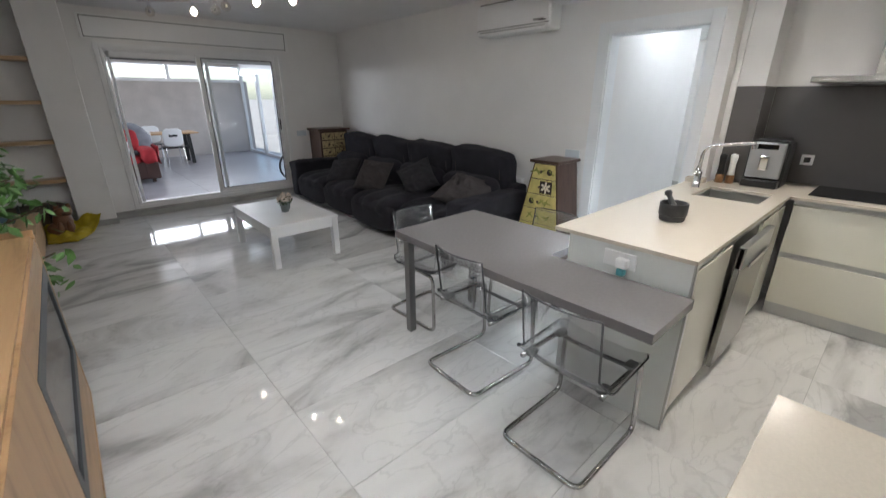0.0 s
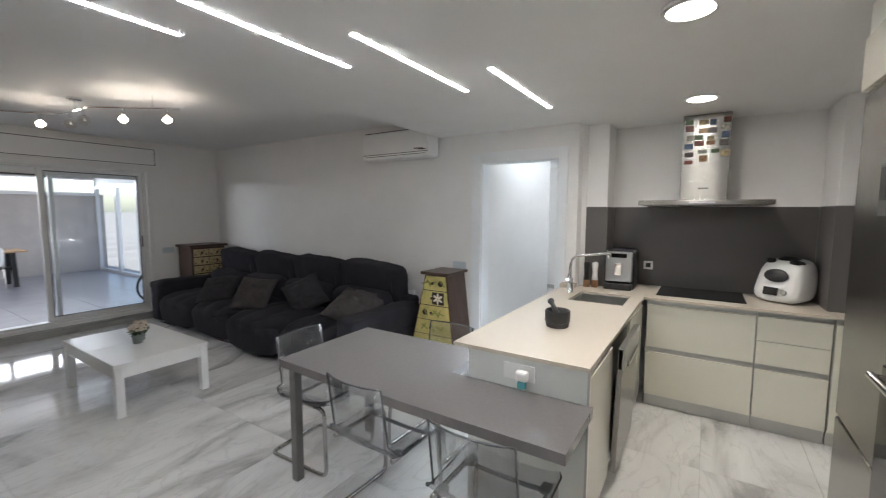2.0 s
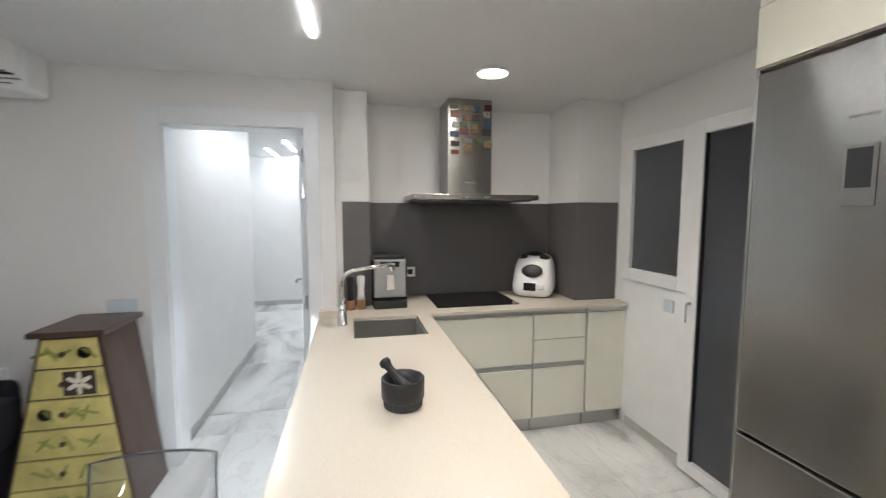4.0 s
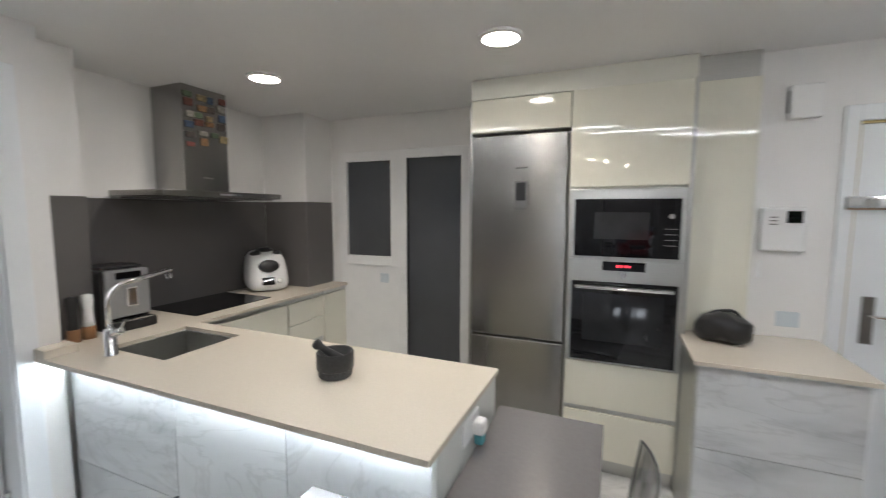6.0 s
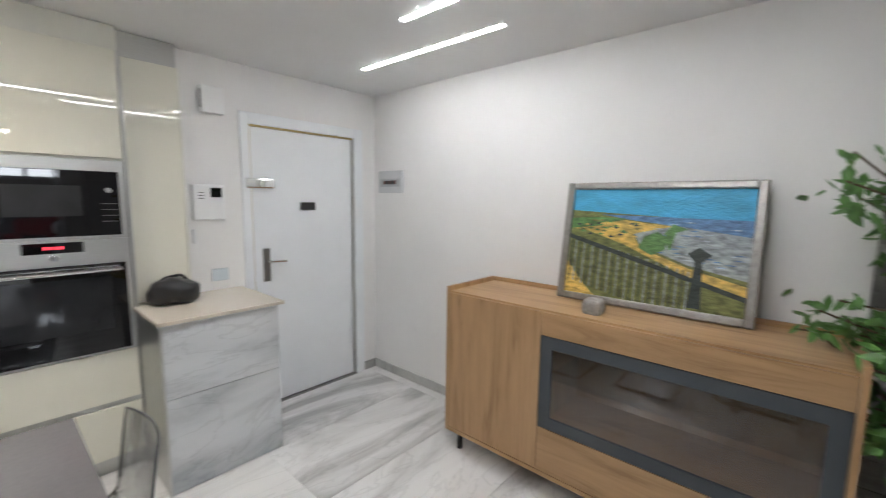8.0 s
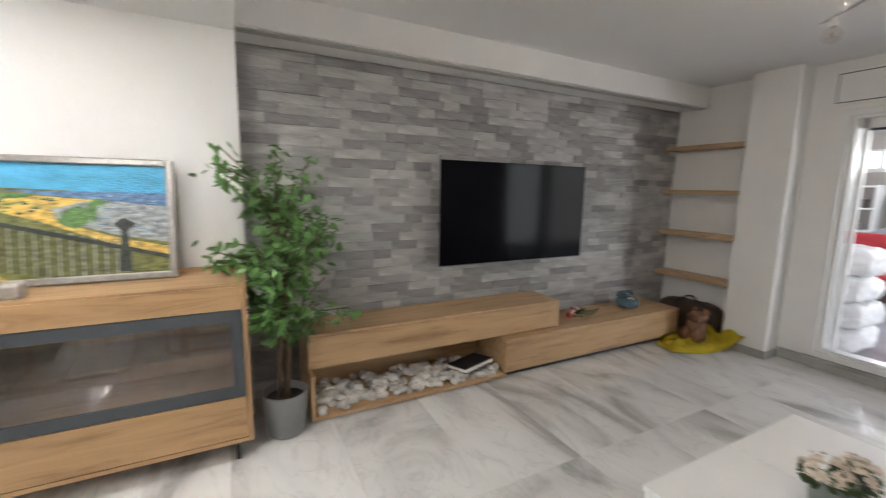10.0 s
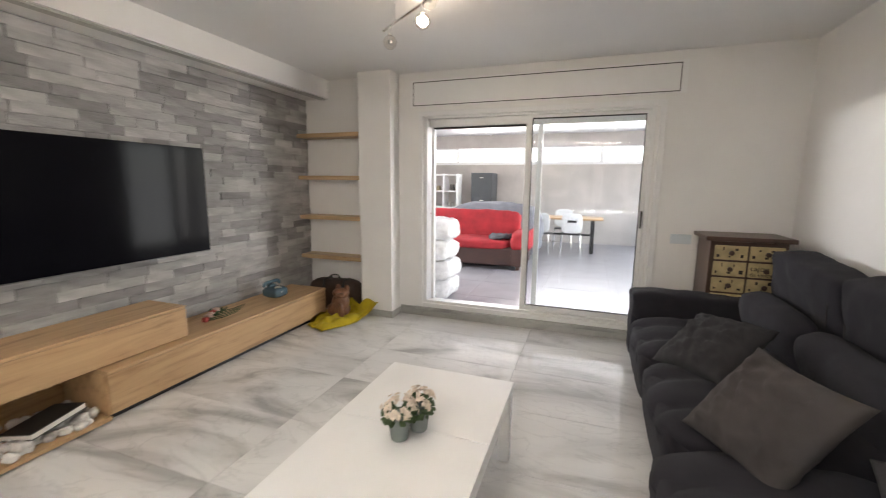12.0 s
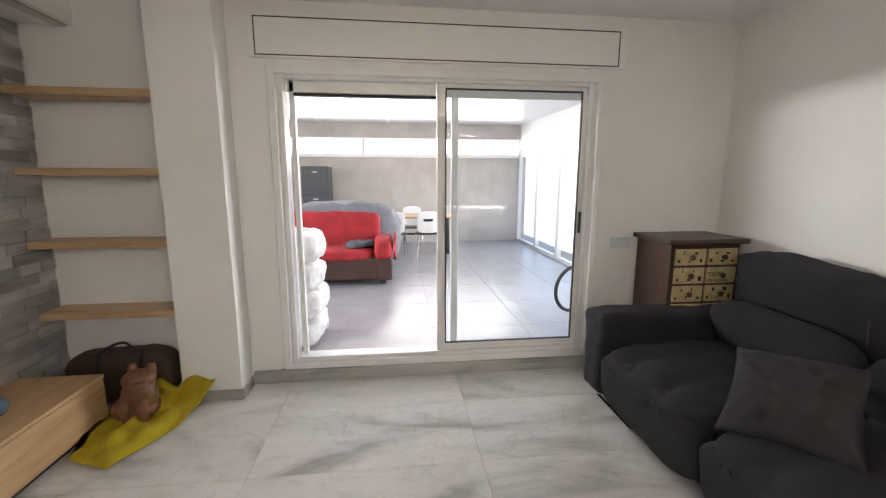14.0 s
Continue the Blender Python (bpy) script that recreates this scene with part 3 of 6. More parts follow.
for i, (x0, x1) in enumerate(((2.20, 2.79), (2.794, 3.39), (3.394, 4.135))):
    part("tile", box(x0, x1, 1.602, 1.618, 0.36, 0.895, 0.0015), M_SLAB, isl)
    part("tile", box(x0, x1, 1.602, 1.618, 0.003, 0.357, 0.0015), M_SLAB, isl)
stp = tagged(mesh_ob("led_strip", box(2.20, 4.12, 1.655, 1.675, 0.888, 0.899), M_LEDC), "cool white light strip under the worktop edge", "light strip")

dw = thing("dishwasher", "stainless steel dishwasher with front ajar in the island", "dishwasher")
part("body", box(2.735, 3.345, 1.069, 1.55, 0.11, 0.85), M_GREYM, dw)
part("door", put(box(0, 0.60, -0.03, 0, 0, 0.73, 0.004), pose(2.74, 1.045, 0.12, 1.5, 0, 0)), M_STEEL, dw)
part("control_strip", put(box(0, 0.60, -0.034, 0, 0.61, 0.735, 0.004), pose(2.74, 1.043, 0.12, 1.5, 0, 0)), M_ALU, dw)
part("handle", put(box(0.12, 0.48, -0.05, -0.036, 0.60, 0.63, 0.004), pose(2.74, 1.045, 0.12, 1.5, 0, 0)), M_CHROME, dw)

# socket and plug-in on the island end
so = thing("wall_socket", "white glass double socket on the island end", "socket")
part("plate", box(2.168, 2.1775, 1.30, 1.46, 0.79, 0.87, 0.003), M_WHITE, so)
pg = thing("plug_in_diffuser", "white plug-in air freshener with teal liquid", "air freshener")
part("body", box(2.125, 2.168, 1.325, 1.385, 0.80, 0.85, 0.012), M_WHITE, pg)
part("bottle", box(2.13, 2.165, 1.335, 1.375, 0.762, 0.799, 0.008), mat("teal_liquid", (0.10, 0.33, 0.38), 0.1), pg, "teal liquid bottle")

# base cabinets under the hob
for y0, y1, cuts in ((YB + 0.02, -0.12, [(0.11, 0.86)]), (-0.11, 0.30, [(0.11, 0.47), (0.51, 0.68), (0.685, 0.86)]), (0.305, 1.02, [(0.11, 0.47), (0.51, 0.86)])):
    cb = thing("base_cabinet", "cream gloss base cabinet with aluminium grip rails", "cabinet", group="kitchen base cabinets")
    part("body", box(XF + 0.042, XH - 0.01, y0, y1, 0.10, 0.896), M_CARC, cb)
    part("kick", box(XF + 0.06, XF + 0.075, y0, y1, 0.0, 0.10), M_ALU, cb)
    part("grip_rail", box(XF + 0.028, XF + 0.040, y0, y1, 0.866, 0.897), M_ALU, cb)
    if len(cuts) > 1:
        part("grip_rail", box(XF + 0.034, XF + 0.040, y0, y1, 0.47, 0.51), M_ALU, cb)
    for z0, z1 in cuts:
        part("front", box(XF + 0.022, XF + 0.040, y0 + 0.002, y1 - 0.002, z0, z1, 0.0015), M_CREAM, cb)

# backsplash
bk = thing("backsplash", "dark grey satin backsplash panels", "backsplash")
for q in ((XH - 0.008, XH - 0.001, -0.091, 1.411), (4.312, 4.3195, 1.412, 1.60), (4.3196, XH - 0.009, 1.4122, 1.4195), (4.162, XH - 0.0085, -0.0995, -0.092), (4.162, 4.1695, YB + 0.015, -0.0996)):
    part("panel", box(*q, 0.921, 1.655), M_SPLASH, bk)
struct("trim", box(4.16, XH - 0.009, YB + 0.014, -0.0915, 1.655, 1.659), M_ALU, "thin edge trim on the backsplash", "trim")

hob = thing("induction_hob", "black glass induction hob in the worktop", "hob")
part("glass", box(4.13, 4.615, 0.36, 0.97, 0.9205, 0.926, 0.002), M_BLACK, hob)

hood = thing("extractor_hood", "stainless steel chimney extractor hood with magnets", "extractor hood")
hb = box(4.12, XH - 0.01, 0.236, 1.136, 1.668, 1.705, 0.003)
part("canopy", hb, M_STEEL, hood)
part("filter", box(4.16, XH - 0.04, 0.28, 1.09, 1.658, 1.667), M_GREYM, hood)
part("chimney", box(4.33, XH - 0.01, 0.52, 0.85, 1.704, ZK - 0.002, 0.003), M_STEEL, hood)
part("control_panel", box(4.1165, 4.1195, 0.60, 0.77, 1.680, 1.692), M_CHROME, hood)
part("badge", box(4.3275, 4.3295, 0.65, 0.72, 1.80, 1.808), M_GREYM, hood)

# tall units
YF = 0.19
tu = thing("tall_cabinet", "cream gloss oven housing with steel edge trims", "cabinet", group="tall units")
part("body", box(1.375, 1.985, YB + 0.01, YF - 0.02, 0.10, 2.275), M_CARC, tu)
for z0, z1 in ((0.11, 0.395), (0.425, 0.70), (1.725, 2.27)):
    gap_front(tu, "front", 1.378, 1.982, YF - 0.018, YF, z0, z1)
part("grip_rail", box(1.378, 1.982, YF - 0.019, YF - 0.012, 0.396, 0.424), M_ALU, tu)
part("grip_rail", box(1.378, 1.982, YF - 0.019, YF - 0.012, 0.70, 0.712), M_ALU, tu)
part("side_trim", box(1.362, 1.374, YB + 0.01, YF + 0.002, 0.0, 2.275), M_ALU, tu)
part("kick", box(1.375, 1.985, YF - 0.08, YF - 0.06, 0.0, 0.10), M_ALU, tu)
part("crown", box(1.365, 2.60, YB + 0.01, YF - 0.03, 2.278, ZK - 0.002), M_CARC, tu)

ov = thing("oven", "built-in black glass oven with steel trim and red clock", "oven")
part("frame", box(1.379, 1.981, YF - 0.017, YF + 0.004, 0.714, 1.312, 0.002), M_ALU, ov)
dr = part("door", box(1.405, 1.955, YF + 0.005, YF + 0.022, 0.72, 1.185, 0.004), M_BLACK, ov)
part("window", box(1.47, 1.89, YF + 0.0225, YF + 0.024, 0.84, 1.12), mat("oven_window", (0.016, 0.017, 0.019), 0.02, var=0.2), dr)
part("handle", cyl((1.43, YF + 0.05, 1.155), (1.93, YF + 0.05, 1.155), 0.011), M_CHROME, dr)
for x in (1.45, 1.91):
    part("bracket", box(x - 0.01, x + 0.01, YF + 0.022, YF + 0.05, 1.147, 1.163), M_CHROME, dr)
part("display", box(1.57, 1.79, YF + 0.0045, YF + 0.008, 1.25, 1.302, 0.001), M_BLACK, ov)
part("knob", cyl((1.68, YF + 0.005, 1.228), (1.68, YF + 0.024, 1.228), 0.018, bev=0.003), M_CHROME, ov)
M_RED = glow("red_digits", (1.0, 0.05, 0.08), 1.2)
for i, dx in enumerate((-0.030, -0.012, 0.012, 0.030)):
    part("digit", box(1.68 + dx - 0.005, 1.68 + dx + 0.005, YF + 0.0082, YF + 0.009, 1.27, 1.284), M_RED, ov)

mw = thing("microwave", "built-in black glass microwave with steel frame", "microwave")
part("frame", box(1.379, 1.981, YF - 0.017, YF + 0.004, 1.314, 1.712, 0.002), M_ALU, mw)
dr = part("door", box(1.41, 1.95, YF + 0.0045, YF + 0.016, 1.33, 1.655, 0.003), M_BLACK, mw)
part("window", box(1.56, 1.84, YF + 0.0162, YF + 0.0175, 1.43, 1.58), mat("microwave_window", (0.03, 0.031, 0.033), 0.03, var=0.2), dr)
part("dial", cyl((1.455, YF + 0.016, 1.56), (1.455, YF + 0.022, 1.56), 0.013), M_ALU, dr)
for i in range(4):
    part("button_row", box(1.425, 1.485, YF + 0.0162, YF + 0.017, 1.40 + 0.03 * i, 1.404 + 0.03 * i), M_GREYM, dr)

fg = thing("fridge_freezer", "brushed steel fridge freezer built between cream panels", "fridge")
part("body", box(1.995, 2.595, YB + 0.02, YF - 0.08, 0.03, 2.055), M_GREYM, fg)
part("door", box(1.997, 2.593, YF - 0.079, YF - 0.03, 0.785, 2.055, 0.008), M_STEEL, fg)
part("freezer_door", box(1.997, 2.593, YF - 0.079, YF - 0.03, 0.05, 0.775, 0.008), M_STEEL, fg)
ds = part("display", box(2.235, 2.315, YF - 0.0295, YF - 0.026, 1.60, 1.77, 0.002), M_GREYM, fg, "grey water display panel")
part("display_screen", box(2.245, 2.305, YF - 0.0258, YF - 0.024, 1.65, 1.76), M_BLACKP, ds)
part("badge", box(2.24, 2.31, YF - 0.0295, YF - 0.028, 1.845, 1.852), M_GREYM, fg)
uc = thing("wall_cabinet", "cream gloss cabinet above the fridge", "cabinet", group="tall units")
part("body", box(1.99, 2.597, YB + 0.01, YF - 0.038, 2.07, 2.275), M_CARC, uc)
gap_front(uc, "front", 1.99, 2.594, YF - 0.036, YF - 0.018, 2.072, 2.27)
sp = thing("end_cover", "tall aluminium-edged cream panel beside the fridge", "panel")
part("panel", box(2.598, 2.612, YB + 0.06, YF - 0.045, 0.0, 2.275), M_ALU, sp)

nr = thing("narrow_cabinet", "narrow cream gloss larder front beside the ovens", "cabinet", group="tall units")
part("front", box(1.085, 1.358, YE + 0.06, YE + 0.08, 0.94, 2.265, 0.002), M_CREAM, nr)
part("body", box(1.185, 1.36, YB + 0.02, YE + 0.058, 0.10, 2.265), M_CARC, nr)
part("edge", box(1.075, 1.084, YE + 0.0, YE + 0.082, 0.94, 2.265), M_CARC, nr)
part("crown", box(1.085, 1.36, YE + 0.002, YE + 0.07, 2.268, ZK - 0.004), M_ALU, nr)

pn = thing("side_counter", "small quartz-topped counter clad in grey marble", "counter")
part("top", box(0.745, 1.385, YE + 0.004, 0.632, 0.907, 0.927, 0.002), M_QUARTZ, pn)
part("tile", box(0.77, 1.36, 0.580, 0.600, 0.515, 0.905, 0.0015), M_SLAB, pn)
part("tile", box(0.77, 1.36, 0.580, 0.600, 0.003, 0.512, 0.0015), M_SLAB, pn)
part("body", box(0.785, 1.36, YE + 0.085, 0.579, 0.0, 0.905), M_CARC, pn)
part("side_panel", box(0.77, 0.784, YE + 0.026, 0.579, 0.003, 0.905), M_SLAB, pn)
part("edge_trim", box(1.361, 1.371, YE + 0.16, 0.602, 0.003, 0.905), M_ALU, pn)

# ---- lamps of the kitchen ceiling ----
for x0, x1, y in ((2.458, 3.482, 1.70), (1.731, 2.771, 2.027), (0.999, 2.031, 2.354), (0.283, 1.324, 2.70)):
    l = thing("light_slot", "slim recessed white light slot in the ceiling", "ceiling light", group="ceiling light slots")
    part("diffuser", box(x0, x1, y - 0.013, y + 0.013, ZK - 0.004, ZK + 0.01), M_LED, l)
for x, y0, y1 in ((0.10, 0.58, 1.70), (0.46, 1.35, 2.35)):
    l = thing("light_slot", "slim recessed white light slot in the ceiling", "ceiling light", group="ceiling light slots")
    part("diffuser", box(x - 0.013, x + 0.013, y0, y1, ZK - 0.004, ZK + 0.01), M_LED, l)
for x, y in ((3.75, 0.72), (2.26, 0.745)):
    l = thing("downlight", "round warm white ceiling downlight", "ceiling light", group="kitchen downlights")
    part("rim", lathe([(0.105, -0.001), (0.105, -0.012), (0.085, -0.016), (0.084, -0.001)], 32, (x, y, ZK)), M_WHITE, l)
    part("diffuser", cyl((x, y, ZK - 0.014), (x, y, ZK - 0.006), 0.083, n=32), M_SPOT, l)

# ---- dining table and chairs ----
tb = thing("dining_table", "grey composite dining table joined to the island", "table")
tt = box(1.742, 2.160, 1.027, 1.76, 0.705, 0.75)
box(1.742, 2.55, 1.76, 2.728, 0.705, 0.75, bm=tt)
for v in tt.verts:
    if v.co.y > 2.7 and v.co.x < 1.8:
        v.co.x, v.co.y = 1.778, 2.705
bmesh.ops.remove_doubles(tt, verts=tt.verts, dist=0.0005)
part("tabletop", tt, M_GREY, tb)
for x, y in ((1.84, 2.64), (2.48, 2.655)):
    part("leg", box(x - 0.025, x + 0.025, y - 0.025, y + 0.025, 0.0, 0.705, 0.003), M_GREYM, tb)


M_RIM = mat("acrylic_rim", (0.11, 0.115, 0.12), 0.08, 0.3, var=0.05)


M_CHROMET = mat("chair_chrome", (0.50, 0.49, 0.48), 0.10, 1.0, var=0.03)
M_CLAMP = mat("grey_clamp", (0.10, 0.10, 0.105), 0.35, var=0.1)


def chair():
    """Clear acrylic shell on a chrome cantilever tube; faces +x, origin on the floor under the seat."""
    ch = thing("cantilever_chair", "clear acrylic chair on a chrome cantilever frame", "chair", group="chairs round the table")
    b = bmesh.new()
    n, m, th = 14, 8, 0.006
    prof = fillet([(0.24, 0.435), (0.20, 0.455), (-0.13, 0.435), (-0.20, 0.46), (-0.25, 0.79)], 0.09, 6)
    prof = [Vector((p[0], 0, p[1])) for p in [(q.x, q.y) for q in [Vector((a[0], a[1], 0)) for a in prof]]]
    grid = []
    for i, p in enumerate(prof):
        k = i / (len(prof) - 1)
        half = 0.215 + 0.02 * math.sin(k * math.pi) - (0.03 if k > 0.93 else 0)
        row = []
        for j in range(m + 1):
            s = -1 + 2 * j / m
            lift = 0.022 * abs(s) ** 4 * (1 - k)
            curve = 0.035 * s * s * k
            row.append(b.verts.new((p.x + curve, s * half, p.z + lift)))
        grid.append(row)
    for r0, r1 in zip(grid, grid[1:]):
        for j in range(m):
            b.faces.new((r0[j], r0[j + 1], r1[j + 1], r1[j]))
    edge_l, edge_r = [[r[0].co.copy()] for r in grid], [[r[-1].co.copy()] for r in grid]
    edge_t = [v.co.copy() for v in grid[-1]]
    bmesh.ops.recalc_face_normals(b, faces=b.faces)
    bmesh.ops.solidify(b, geom=b.faces[:], thickness=th)
    part("shell", b, M_ACRYL, ch, smooth=True)
    rim = [r[0].copy() for r in edge_l] + [v.copy() for v in edge_t[1:-1]] + [r[0].copy() for r in reversed(edge_r)]
    part("rim", tube(rim, 0.0045, 6), M_RIM, ch, "thicker clear rim of the shell", smooth=True)
    for s in (-1, 1):
        pts = fillet([(-0.16, 0.20 * s, 0.425), (0.22, 0.20 * s, 0.425), (0.24, 0.21 * s, 0.012), (-0.27, 0.21 * s, 0.012), (-0.27, 0.0, 0.012)], 0.055)
        part("frame", tube(pts, 0.0125, 10), M_CHROMET, ch, smooth=True)
    for x in (-0.11, 0.14):
        part("crossbar", tube([(x, -0.2, 0.424), (x, -0.1, 0.415), (x, 0.1, 0.415), (x, 0.2, 0.424)], 0.011, 8), M_CLAMP, ch, "grey plastic bar under the seat", smooth=True)
        for q in (-1, 1):
            part("bracket", put(cushion(0.07, 0.05, 0.026, 0.2, 4), pose(x, 0.185 * q, 0.432)), M_CLAMP, ch, smooth=True)
    return ch


c0 = chair()
c0.matrix_basis = pose(1.83, 1.35, 0, 0, 0, 0)
copy_thing(c0, pose(1.93, 2.04, 0, 0, 0, -2))
copy_thing(c0, pose(2.13, 2.74, 0, 0, 0, -88))
copy_thing(c0, pose(2.62, 2.18, 0, 0, 0, 178))

# ---- sofa ----


def tufted_seat(d, w, h, lobes, seed):
    """A seat pad whose top rolls over the front edge, quilted into soft lobes from back to front."""
    b = cushion(d, w, h, 0.22, 22, 0.010, seed, 0.4)
    for v in b.verts:
        u = v.co.y / w + 0.5
        groove = abs(math.sin(u * math.pi * lobes)) ** 0.45
        k = max(0.0, min(1.0, (v.co.x + d / 2) / d * 1.3))
        fall = (1 - k) ** 2
        if v.co.z > 0:
            v.co.z -= (1 - groove) * 0.038 * (0.35 + 0.65 * (1 - k)) + 0.035 * fall
        if v.co.x < -d * 0.3:
            v.co.x += (1 - groove) * 0.04
    return b


def sofa():
    so = thing("sofa", "four-seat charcoal fabric sofa with quilted seats and tall backrests", "sofa")
    x0, x1, y0, y1 = 2.93, 4.10, 3.26, 7.26
    part("base", box(x0 + 0.10, x1, y0 + 0.05, y1 - 0.03, 0.05, 0.24, 0.03), M_SOFA, so)
    part("back_frame", box(x1 - 0.20, x1, y0 + 0.1, y1 - 0.1, 0.24, 0.66, 0.05, seg=3), M_SOFA, so)
    L = (y1 - y0 - 0.44) / 4
    for i in range(4):
        yc = y0 + 0.22 + L * (i + 0.5)
        out = -0.07 if i == 1 else 0.0
        st = part("seat", put(tufted_seat(0.94, L * 1.0, 0.27, 3, i), pose(x0 + 0.44 + out, yc, 0.35, 0, 1.5, 0)), M_SOFA, so, smooth=True)
        f = cushion(0.15, L * 0.985, 0.36, 0.15, 8, 0.008, i + 9)
        part("seat_front", put(f, pose(x0 + 0.065 + out, yc, 0.235, 0, -4, 0)), M_SOFA, so, smooth=True)
        b = cushion(0.52, L * 1.0, 0.24, 0.26, 18, 0.014, i + 20, 0.4, 11)
        for v in b.verts:
            v.co.x -= 0.03 * math.sin(v.co.y / L * math.pi + 0.8) if v.co.x < 0 else 0
        head = part("backrest", put(b, pose(x1 - 0.15, yc, 0.745, 0, 80, 0)), M_SOFA, so, smooth=True)
        for q in (-1, 1):
            ys = yc + q * L * 0.40
            pts = [(x1 - 0.155, ys, 0.985), (x1 - 0.245, ys, 0.955), (x1 - 0.275, ys, 0.85), (x1 - 0.265, ys, 0.70)]
            part("seam", tube(fillet(pts, 0.05), 0.0035, 6), M_SOFA2, head, smooth=True)
        r = cushion(0.40, L * 0.97, 0.26, 0.45, 12, 0.012, i + 30, 0.6)
        part("lumbar_cushion", put(r, pose(x1 - 0.34, yc, 0.545, 0, 68, 0)), M_SOFA, so, smooth=True)
    for yc, w in ((y0 + 0.12, 0.22), (y1 - 0.13, 0.24)):
        part("arm", put(cushion(1.06, w * 0.96, 0.46, 0.06, 12, 0.010, 3, 0.5, 10), pose(x0 + 0.53, yc, 0.27)), M_SOFA, so, smooth=True)
        part("arm_pad", put(cushion(1.02, w * 1.14, 0.24, 0.14, 14, 0.016, int(yc * 3), 0.4, 9), pose(x0 + 0.51, yc, 0.505)), M_SOFA, so, smooth=True)
    for x in (x0 + 0.14, x1 - 0.1):
        for y in (y0 + 0.2, (y0 + y1) / 2, y1 - 0.2):
            part("foot", cyl((x, y, 0), (x, y, 0.06), 0.025), M_CHROME, so)
    for y in (4.72, 5.24, 6.70):
        part("foot_rail", box(x0 + 0.04, x0 + 0.06, y, y + 0.40, 0.015, 0.04, 0.003), M_CHROME, so, "bright metal rail under the seat")
    return so


sofa()


def pillow(x, y, z, rx, ry, rz, material, label, w=0.46, seed=1, spin=0):
    """A square scatter cushion with pointed corners, drawn-in edges and creases."""
    n = 28
    b = bmesh.new()
    sides = []
    for sg in (1, -1):
        g = []
        for i in range(n + 1):
            row = []
            for j in range(n + 1):
                u, v = -1 + 2 * i / n, -1 + 2 * j / n
                h = 0.10 * ((1 - u ** 2) * (1 - v ** 2)) ** 0.42
                px, py = u * (1 - 0.09 * (1 - v * v)), v * (1 - 0.09 * (1 - u * u))
                q = Vector((px * 4, py * 4, seed))
                h += (0.024 * noise.noise(q) + 0.034 * (abs(noise.noise(q * 1.7)) - 0.25)) * min(1, 6 * (1 - max(abs(u), abs(v))))
                row.append(b.verts.new((px * w / 2, py * w / 2, sg * h)))
            g.append(row)
        for r0, r1 in zip(g, g[1:]):
            for j in range(n):
                f = (r0[j], r1[j], r1[j + 1], r0[j + 1])
                b.faces.new(f if sg > 0 else f[::-1])
    bmesh.ops.remove_doubles(b, verts=b.verts, dist=0.0006)
    put(b, pose(x, y, z, rx, ry, rz) @ pose(0, 0, 0, 0, 0, spin))
    tagged(mesh_ob("cushion", b, material, smooth=True), label, "cushion", group="sofa cushions")


M_SOFA3 = mat("dark_grey_fabric", (0.034, 0.033, 0.038), 0.95, var=0.16, scale=6, bump=0.35, bscale=380)
pillow(3.25, 6.04, 0.575, 0, -34, 30, M_SOFA3, "dark grey scatter cushion leaning on the sofa", 0.46, 3, 8)
pillow(3.24, 5.24, 0.60, 0, -48, 30, M_SOFA2, "taupe scatter cushion leaning on the sofa", 0.46, 4, -5)
pillow(3.50, 4.62, 0.62, 0, -55, 34, M_SOFA3, "dark grey scatter cushion leaning on the sofa", 0.45, 7, 30)
pillow(3.45, 3.74, 0.60, 12, -22, 10, M_SOFA2, "taupe scatter cushion lying near the arm", 0.54, 11)

# ---- coffee table ----
ct = thing("coffee_table", "white lacquered coffee table with split top", "coffee table")
X0, X1, Y0, Y1 = 1.53, 2.235, 4.38, 5.51
YM = (Y0 + Y1) / 2
part("tabletop", box(X0, X1, Y0, YM - 0.0015, 0.405, 0.43, 0.002), M_WHITE, ct)
part("tabletop", box(X0, X1, YM + 0.0015, Y1, 0.405, 0.43, 0.002), M_WHITE, ct)
for x in (X0 + 0.005, X1 - 0.065):
    for y in (Y0 + 0.005, Y1 - 0.065):
        part("leg", box(x, x + 0.06, y, y + 0.06, 0, 0.404, 0.003), M_WHITE, ct)
part("apron", box(X0 + 0.066, X1 - 0.066, Y0 + 0.015, Y0 + 0.035, 0.31, 0.404), M_WHITE, ct)
part("apron", box(X0 + 0.066, X1 - 0.066, Y1 - 0.035, Y1 - 0.015, 0.31, 0.404), M_WHITE, ct)
part("apron", box(X0 + 0.015, X0 + 0.035, Y0 + 0.066, Y1 - 0.066, 0.31, 0.404), M_WHITE, ct)
part("apron", box(X1 - 0.035, X1 - 0.015, Y0 + 0.066, Y1 - 0.066, 0.31, 0.404), M_WHITE, ct)

# ---- sideboard ----
sd = thing("sideboard", "oak veneer sideboard with a glazed door on thin black legs", "sideboard")
A0, A1, B0, B1, F = -0.385, 0.09, 1.341, 3.110, 0.12
part("end_panel", box(A0, A1, B0, B0 + 0.022, F, 1.022, 0.001), M_OAK, sd)
part("end_panel", box(A0, A1, B1 - 0.022, B1, F, 1.022, 0.001), M_OAK, sd)
part("bottom", box(A0, A1, B0 + 0.023, B1 - 0.023, F, F + 0.022), M_OAKH, sd)
part("top", box(A0, A1 - 0.012, B0 + 0.023, B1 - 0.023, 0.974, 0.996), M_OAKH, sd)
part("rim", box(A0, A0 + 0.014, B0 + 0.023, B1 - 0.023, 0.997, 1.022), M_OAKH, sd)
